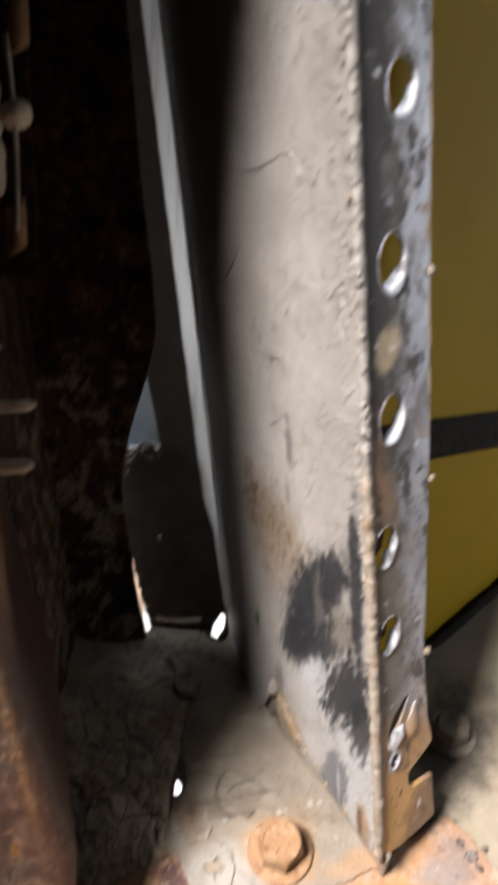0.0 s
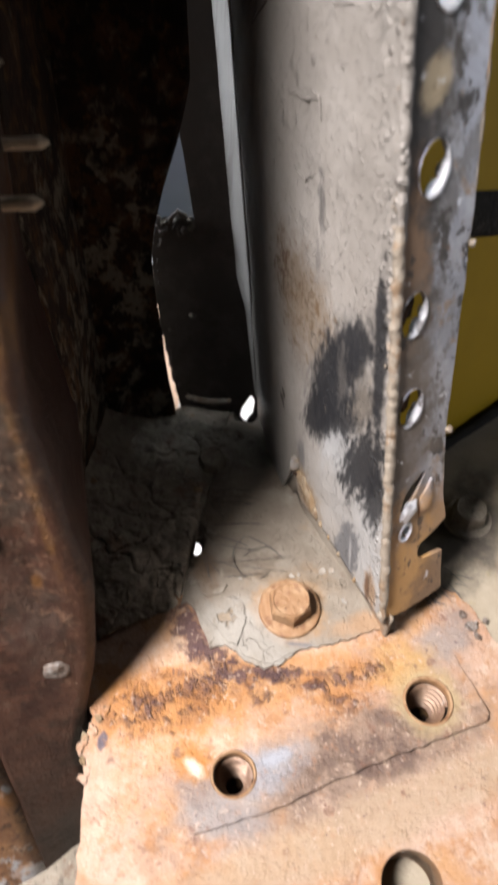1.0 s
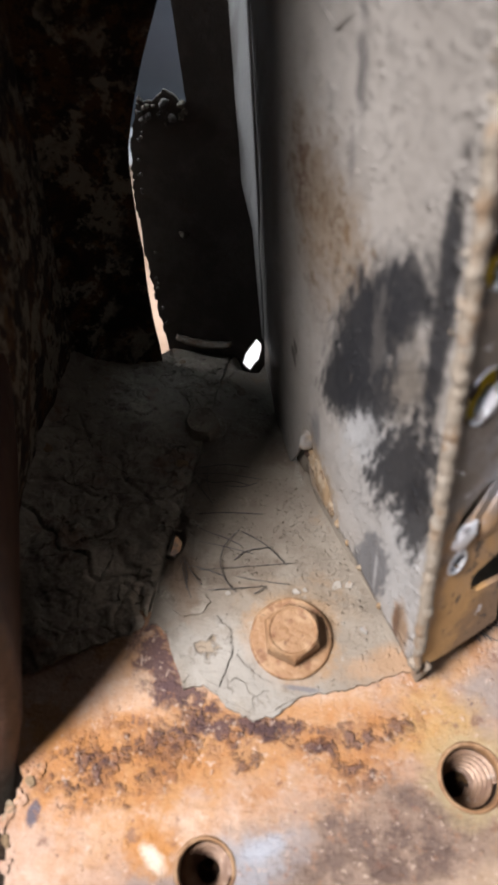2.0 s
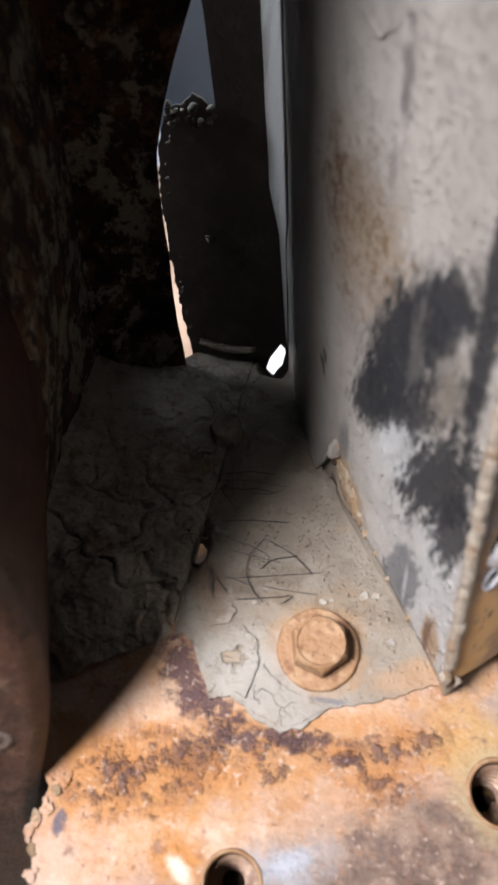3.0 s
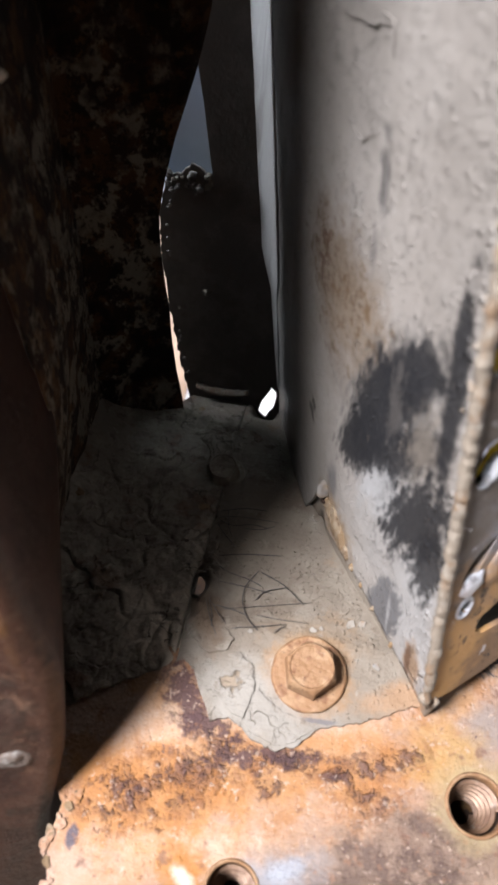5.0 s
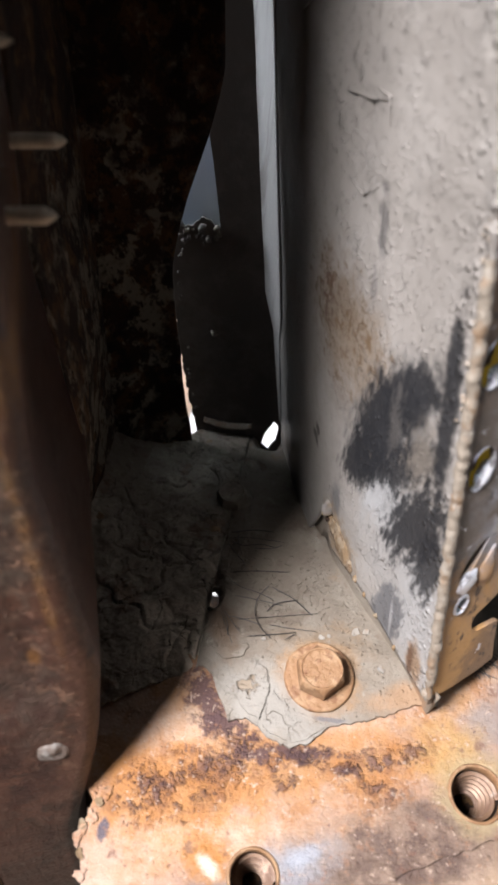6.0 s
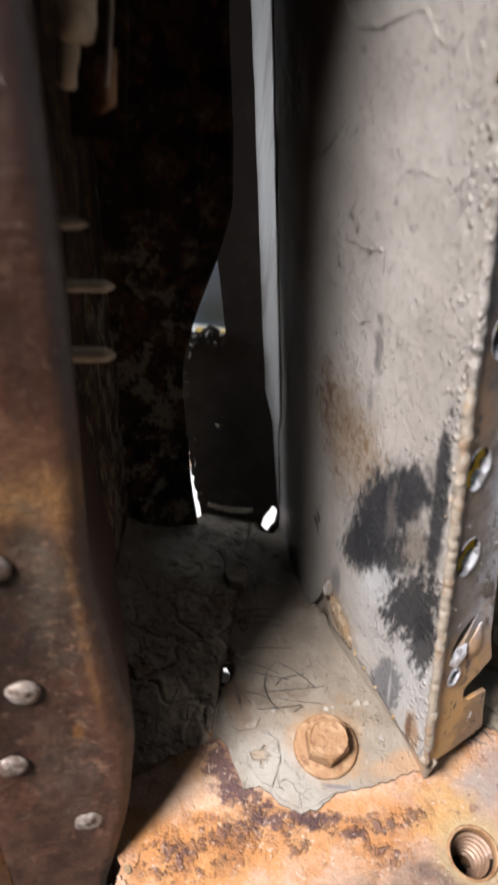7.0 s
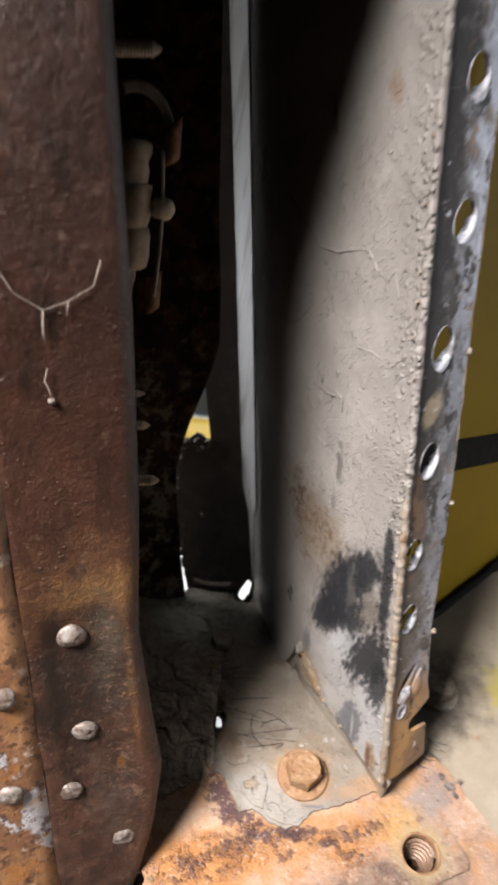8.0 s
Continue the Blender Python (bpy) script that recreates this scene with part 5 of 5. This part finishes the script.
for row in STRANDS:
    bristle([on_floor(x, y, 0.0007 + 0.0006 * random.random()) for x, y in row], random.uniform(0.00011, 0.00020), "thin black wire brush bristle lying on the dusty floor", "bristles on the floor")
for k in range(16):
    x, y = random.uniform(0.092, 0.107), 0
    y = 0.166 + (x - 0.092) * 0.75 + random.uniform(-0.003, 0.004)
    a = Vector((x, y, 0.001))
    d = Vector((random.uniform(0.2, 1.0), random.uniform(-0.9, -0.1), random.uniform(0.0, 0.25))) * random.uniform(0.004, 0.008)
    bristle([a - d * 0.6, a + Vector((0, 0, 0.0006)), a + d], 0.00017, "short black bristle under the pillar flange", "bristles at the flange")


def flake(x, y, size, turn, tilt, material, label, up=0.0):
    """A curled chip of paint."""
    n = 9
    edge = [(size * random.uniform(0.40, 1.0) * math.cos(2 * math.pi * k / n), size * random.uniform(0.35, 0.75) * math.sin(2 * math.pi * k / n)) for k in range(n)]
    bm = bmesh.new()
    base = on_floor(x, y, up)
    m = Euler((tilt, tilt * 0.4, turn)).to_matrix()
    top, low = [], []
    for u, v in edge:
        curl = 0.12 * (u * u + v * v) / size
        top.append(bm.verts.new(base + m @ Vector((u, v, curl + 0.0006))))
        low.append(bm.verts.new(base + m @ Vector((u, v, curl))))
    ct, cl = bm.verts.new(base + m @ Vector((0, 0, 0.0006))), bm.verts.new(base)
    for k in range(n):
        q = (k + 1) % n
        bm.faces.new((top[k], top[q], ct))
        bm.faces.new((low[q], low[k], cl))
        bm.faces.new((low[k], low[q], top[q], top[k]))
    ob = part("paint_chip", bm, material, None, "", False)
    return tagged(ob, label, "paint chip", "paint chips")


for x, y, size, turn in ((0.0462, 0.1745, 0.0026, 1.1), (0.0505, 0.1752, 0.0020, 0.3), (0.0565, 0.1594, 0.0022, 1.8), (0.0330, 0.1690, 0.0018, 0.2), (0.0360, 0.1702, 0.0014, 2.0), (0.0110, 0.1640, 0.0013, 0.4)):
    flake(x, y, size, turn, 0.12, FLAKE, "small curled chip of pale paint on the floor")
for x, y, size, turn in ((0.1103, 0.1557, 0.0042, 0.2), (0.1060, 0.1600, 0.0026, 1.4), (0.1120, 0.1510, 0.0024, 2.2), (0.1155, 0.1585, 0.0020, 0.8)):
    flake(x, y, size, turn, 0.15, RIVET, "loose rust scale beside the pillar", 0.0)
for k in range(26):
    y = random.uniform(0.074, 0.103)
    x = interp([(0.0735, -0.0350), (0.080, -0.0370), (0.0855, -0.0405), (0.0905, -0.0385), (0.1005, -0.0345)], y) + random.uniform(-0.0012, 0.0016)
    flake(x, y, random.uniform(0.0009, 0.0024), random.uniform(0, 3), random.uniform(-0.35, 0.35), PLATE if k % 4 else CRUST, "loose flake of rust at the broken plate edge", -0.0014)

# thick peeling paint at the front of the floor sheet, in torn slabs
def paint_slab(outline, holes, up, label):
    top = ragged(outline, 0.0014, 0.00045)
    gaps = [ragged(h, 0.0009, 0.0003) for h in holes]
    bm = cut_sheet(top, gaps, lambda u, v, d: on_floor(u, v, up + 0.0005 * noise.noise(Vector((u, v, 3)) * 130) - d), 0.0009)
    ob = part("paint_slab", bm, BEIGE, None, "", False)
    return tagged(ob, label, "paint slab", "paint slabs")


paint_slab([(0.0040, 0.1400), (0.0095, 0.1350), (0.0138, 0.1336), (0.0150, 0.1385), (0.0158, 0.1450), (0.0140, 0.1520), (0.0085, 0.1560), (0.0020, 0.1545), (-0.0030, 0.1515), (-0.0010, 0.1450)],
           [], 0.0008, "cracked slab of thick pale paint with torn edges")
paint_slab([(0.0148, 0.1330), (0.0184, 0.1295), (0.0258, 0.1275), (0.0318, 0.1296), (0.0385, 0.1352), (0.0330, 0.1372), (0.0262, 0.1385), (0.0200, 0.1420), (0.0172, 0.1445), (0.0162, 0.1385)], [], 0.0008, "cracked slab of thick pale paint at the floor edge")
paint_slab([(-0.0060, 0.1555), (-0.0020, 0.1535), (0.0045, 0.1562), (0.0060, 0.1600), (0.0010, 0.1640), (-0.0045, 0.1630)], [], 0.0009, "small lifted slab of pale floor paint")

# grit
bm = bmesh.new()
for k in range(900):
    u = random.random()
    if k % 3:
        x, y = random.uniform(0.012, 0.050), 0
        y = 0.245 - x * 1.45 + random.uniform(-0.02, 0.012)
    else:
        x, y = random.uniform(-0.010, 0.065), random.uniform(0.140, 0.225)
    if y < 0.137:
        continue
    c = on_floor(x, y, 0.0002)
    r = random.uniform(0.00012, 0.00034) * (1 + u * u)
    p = [bm.verts.new(c + Vector((math.cos(a), math.sin(a), 0)) * r * random.uniform(0.6, 1.2)) for a in (0.3, 1.7, 3.1, 4.6)]
    q = bm.verts.new(c + Vector((0, 0, r * 1.1)))
    for i in range(4):
        bm.faces.new((p[i], p[(i + 1) % 4], q))
grit = part("grit", bm, BEIGE)
tagged(grit, "fine grit and paint dust on the floor", "grit", kind="stuff")

# ---- raised edges of cracked paint on the pillar ----

def on_face(s, z, out=0.0):
    return bead(z) + F * s + NFACE * out


def face_line(points, r, name, material):
    pts = []
    for (q0, z0), (q1, z1) in zip(points, points[1:]):
        for k in range(6):
            t = k / 6
            q, z = q0 + (q1 - q0) * t, z0 + (z1 - z0) * t
            pts.append(face_point(q + 0.004 * noise.noise(Vector((q * 130, z * 900, 1))), z + 0.0006 * noise.noise(Vector((q * 130, z * 900, 7)))) + NFACE * 0.0002)
    n = len(pts) - 1
    part(name, tube(pts, [r * (0.4 + 1.0 * random.random()) * (0.35 + 0.65 * math.sin(math.pi * i / n)) for i in range(n + 1)], 5), material, pillar, "", True)


for run, r in (([(0.70, 0.230), (0.555, 0.230), (0.48, 0.225), (0.38, 0.230), (0.28, 0.239), (0.235, 0.241), (0.20, 0.237), (0.145, 0.237), (0.125, 0.243)], 0.00055), ([(0.125, 0.241), (0.08, 0.230)], 0.00035),
               ([(0.73, 0.166), (0.595, 0.185), (0.50, 0.201)], 0.00055), ([(0.385, 0.173), (0.335, 0.174), (0.33, 0.166)], 0.00045), ([(0.475, 0.143), (0.42, 0.143), (0.34, 0.153)], 0.00040),
               ([(0.335, 0.152), (0.338, 0.145), (0.335, 0.134)], 0.00045), ([(0.26, 0.202), (0.20, 0.206), (0.12, 0.208)], 0.00040), ([(0.05, 0.272), (0.0, 0.278)], 0.0004), ([(0.07, 0.215), (0.125, 0.206)], 0.0004), ([(0.50, 0.164), (0.40, 0.169), (0.33, 0.174)], 0.0004)):
    face_line(run, r, "paint_peel", PILLAR)
for k in range(70):
    s, z = random.uniform(0.004, 0.050) if k % 2 else random.uniform(0.003, 0.014), random.uniform(0.13, 0.33)
    lump(on_face(s, z, -0.0001), random.uniform(0.0003, 0.0007), PILLAR, "paint_blister", pillar)
# crust of rust and old paint where the foot of the pillar is split
for s, z, r in ((0.0835, 0.0100, 0.0034), (0.0800, 0.0085, 0.0050), (0.0760, 0.0080, 0.0060), (0.0720, 0.0075, 0.0056), (0.0680, 0.0070, 0.0044), (0.0640, 0.0068, 0.0028), (0.0585, 0.0070, 0.0016), (0.0500, 0.0085, 0.0013), (0.0400, 0.0095, 0.0012), (0.0250, 0.0115, 0.0011)):
    bm = bmesh.new()
    bmesh.ops.create_icosphere(bm, subdivisions=3, radius=1.0)
    for v in bm.verts:
        w = 1 + 0.45 * noise.noise(v.co * 1.4 + Vector((s * 300, z, 2))) + 0.15 * noise.noise(v.co * 4 + Vector((s * 300, z, 2)))
        v.co = on_face(s + v.co.x * r * 0.7 * w, z + v.co.y * r * w, v.co.z * 0.0013 * w)
    part("rust_crust", bm, CRUST, pillar, "tan rust crust", True)
lump(on_face(0.002, 0.0185, 0.0), 0.0024, BEAD, "bead_end", pillar)
lump(on_face(0.0850, 0.0150, 0.0008), 0.0034, PILLAR, "paint_knob", pillar)
# dark lump stands in for the shaded hole beneath the knob
lump(on_face(0.0838, 0.0105, 0.0010), 0.0016, DARK, "dark_pit", pillar)

# cream edge of old paint down the flange
pts = [on_flange(interp(WIDTH, z) + 0.0007 * noise.noise(Vector((z * 90, 2, 0))), z, 0.0004) for z in [0.150 + 0.0035 * k for k in range(75)]]
part("paint_edge", tube(pts, [random.uniform(0.0003, 0.0009) for _ in pts], 6), BEAD, pillar, "ragged cream paint edge", True)

# spatter along the welded edge
bm = bmesh.new()
for k in range(150):
    z = random.uniform(0.105, 0.30) if k % 3 else random.uniform(0.12, 0.20)
    c = bead(z) + F * random.uniform(-0.0005, 0.006) * random.random() + NFACE * 0.0006
    r = random.uniform(0.0004, 0.0012)
    made = bmesh.ops.create_icosphere(bm, subdivisions=1, radius=r)
    for v in made["verts"]:
        v.co = c + Vector((v.co.x, v.co.y, v.co.z * 0.7)) * (1 + 0.4 * noise.noise(v.co * 900 + c * 300))
part("weld_spatter", bm, BEAD, pillar, "crusty weld spatter", True)

# crumbs of rust and sealant on the torn sheet
def on_torn(x, z, out=0.0):
    return Vector((x, 0.312 + 0.42 * z - out, z))


crumbs = thing("rust_crumbs", "crumbling rust and sealant along the torn sheet edge", "rust crumbs")
for k in range(46):
    t = random.random()
    if k < 22:
        x, z = -0.0556 + 0.019 * t, 0.0540 - 0.008 * random.random() ** 2
    elif k < 36:
        z = 0.045 - 0.085 * t
        x = interp([(-0.040, -0.0440), (-0.020, -0.0480), (0.0, -0.0520), (0.015, -0.0547), (0.040, -0.0562), (0.052, -0.0552)], z) + random.uniform(0.0, 0.0022)
    else:
        x, z = -0.040 + 0.030 * t, -0.0405 + random.uniform(-0.001, 0.001)
    lump(on_torn(x, z, 0.0004), random.uniform(0.0008, 0.0022 if k < 22 else 0.0009), SEALANT if k % 3 == 0 else TORN, "crumb", crumbs)
lump(on_torn(-0.0366, 0.0060, 0.0), 0.0024, SEALANT, "weld_blob", crumbs)
rows = [[on_torn(-0.039 + 0.026 * k / 16, -0.0400 - 0.003 * math.sin(math.pi * k / 16) + 0.0028 * j / 3 * (0.4 + 0.6 * math.sin(math.pi * k / 16)), 0.0012 + 0.0022 * math.sin(math.pi * j / 3) + 0.0006 * noise.noise(Vector((k * 0.9, j, 0)))) for k in range(17)] for j in range(4)]
part("curled_lip", shell(rows, (0, 0.0008, 0)), BEAD, crumbs, "pale curled strip", True)

# crumbled chunks lying in the cavity
rubble = thing("sealant_rubble", "crumbled grey sealant and rust chunks on the cavity floor", "rubble")
for k in range(44):
    if k < 16:
        x, y = random.uniform(-0.050, 0.012), random.uniform(0.268, 0.284)
        r = random.uniform(0.0012, 0.0030)
        if -0.012 < x < 0.006:
            y = random.uniform(0.258, 0.268)
    else:
        x, y = random.uniform(-0.080, -0.018), random.uniform(0.152, 0.262)
        r = random.uniform(0.0008, 0.0030)
    z = floor_height(x, y) - 0.0003
    bm = bmesh.new()
    bmesh.ops.create_icosphere(bm, subdivisions=2, radius=1.0)
    for v in bm.verts:
        w = 1 + 0.55 * noise.noise(v.co * 1.2 + Vector((k * 3.7, x, y)))
        v.co = Vector((x + v.co.x * r * w, y + v.co.y * r * w, z + v.co.z * r * 0.45 * w))
    part("chunk", bm, CRUST if k % 13 == 5 else SEALANT, rubble, "", False)
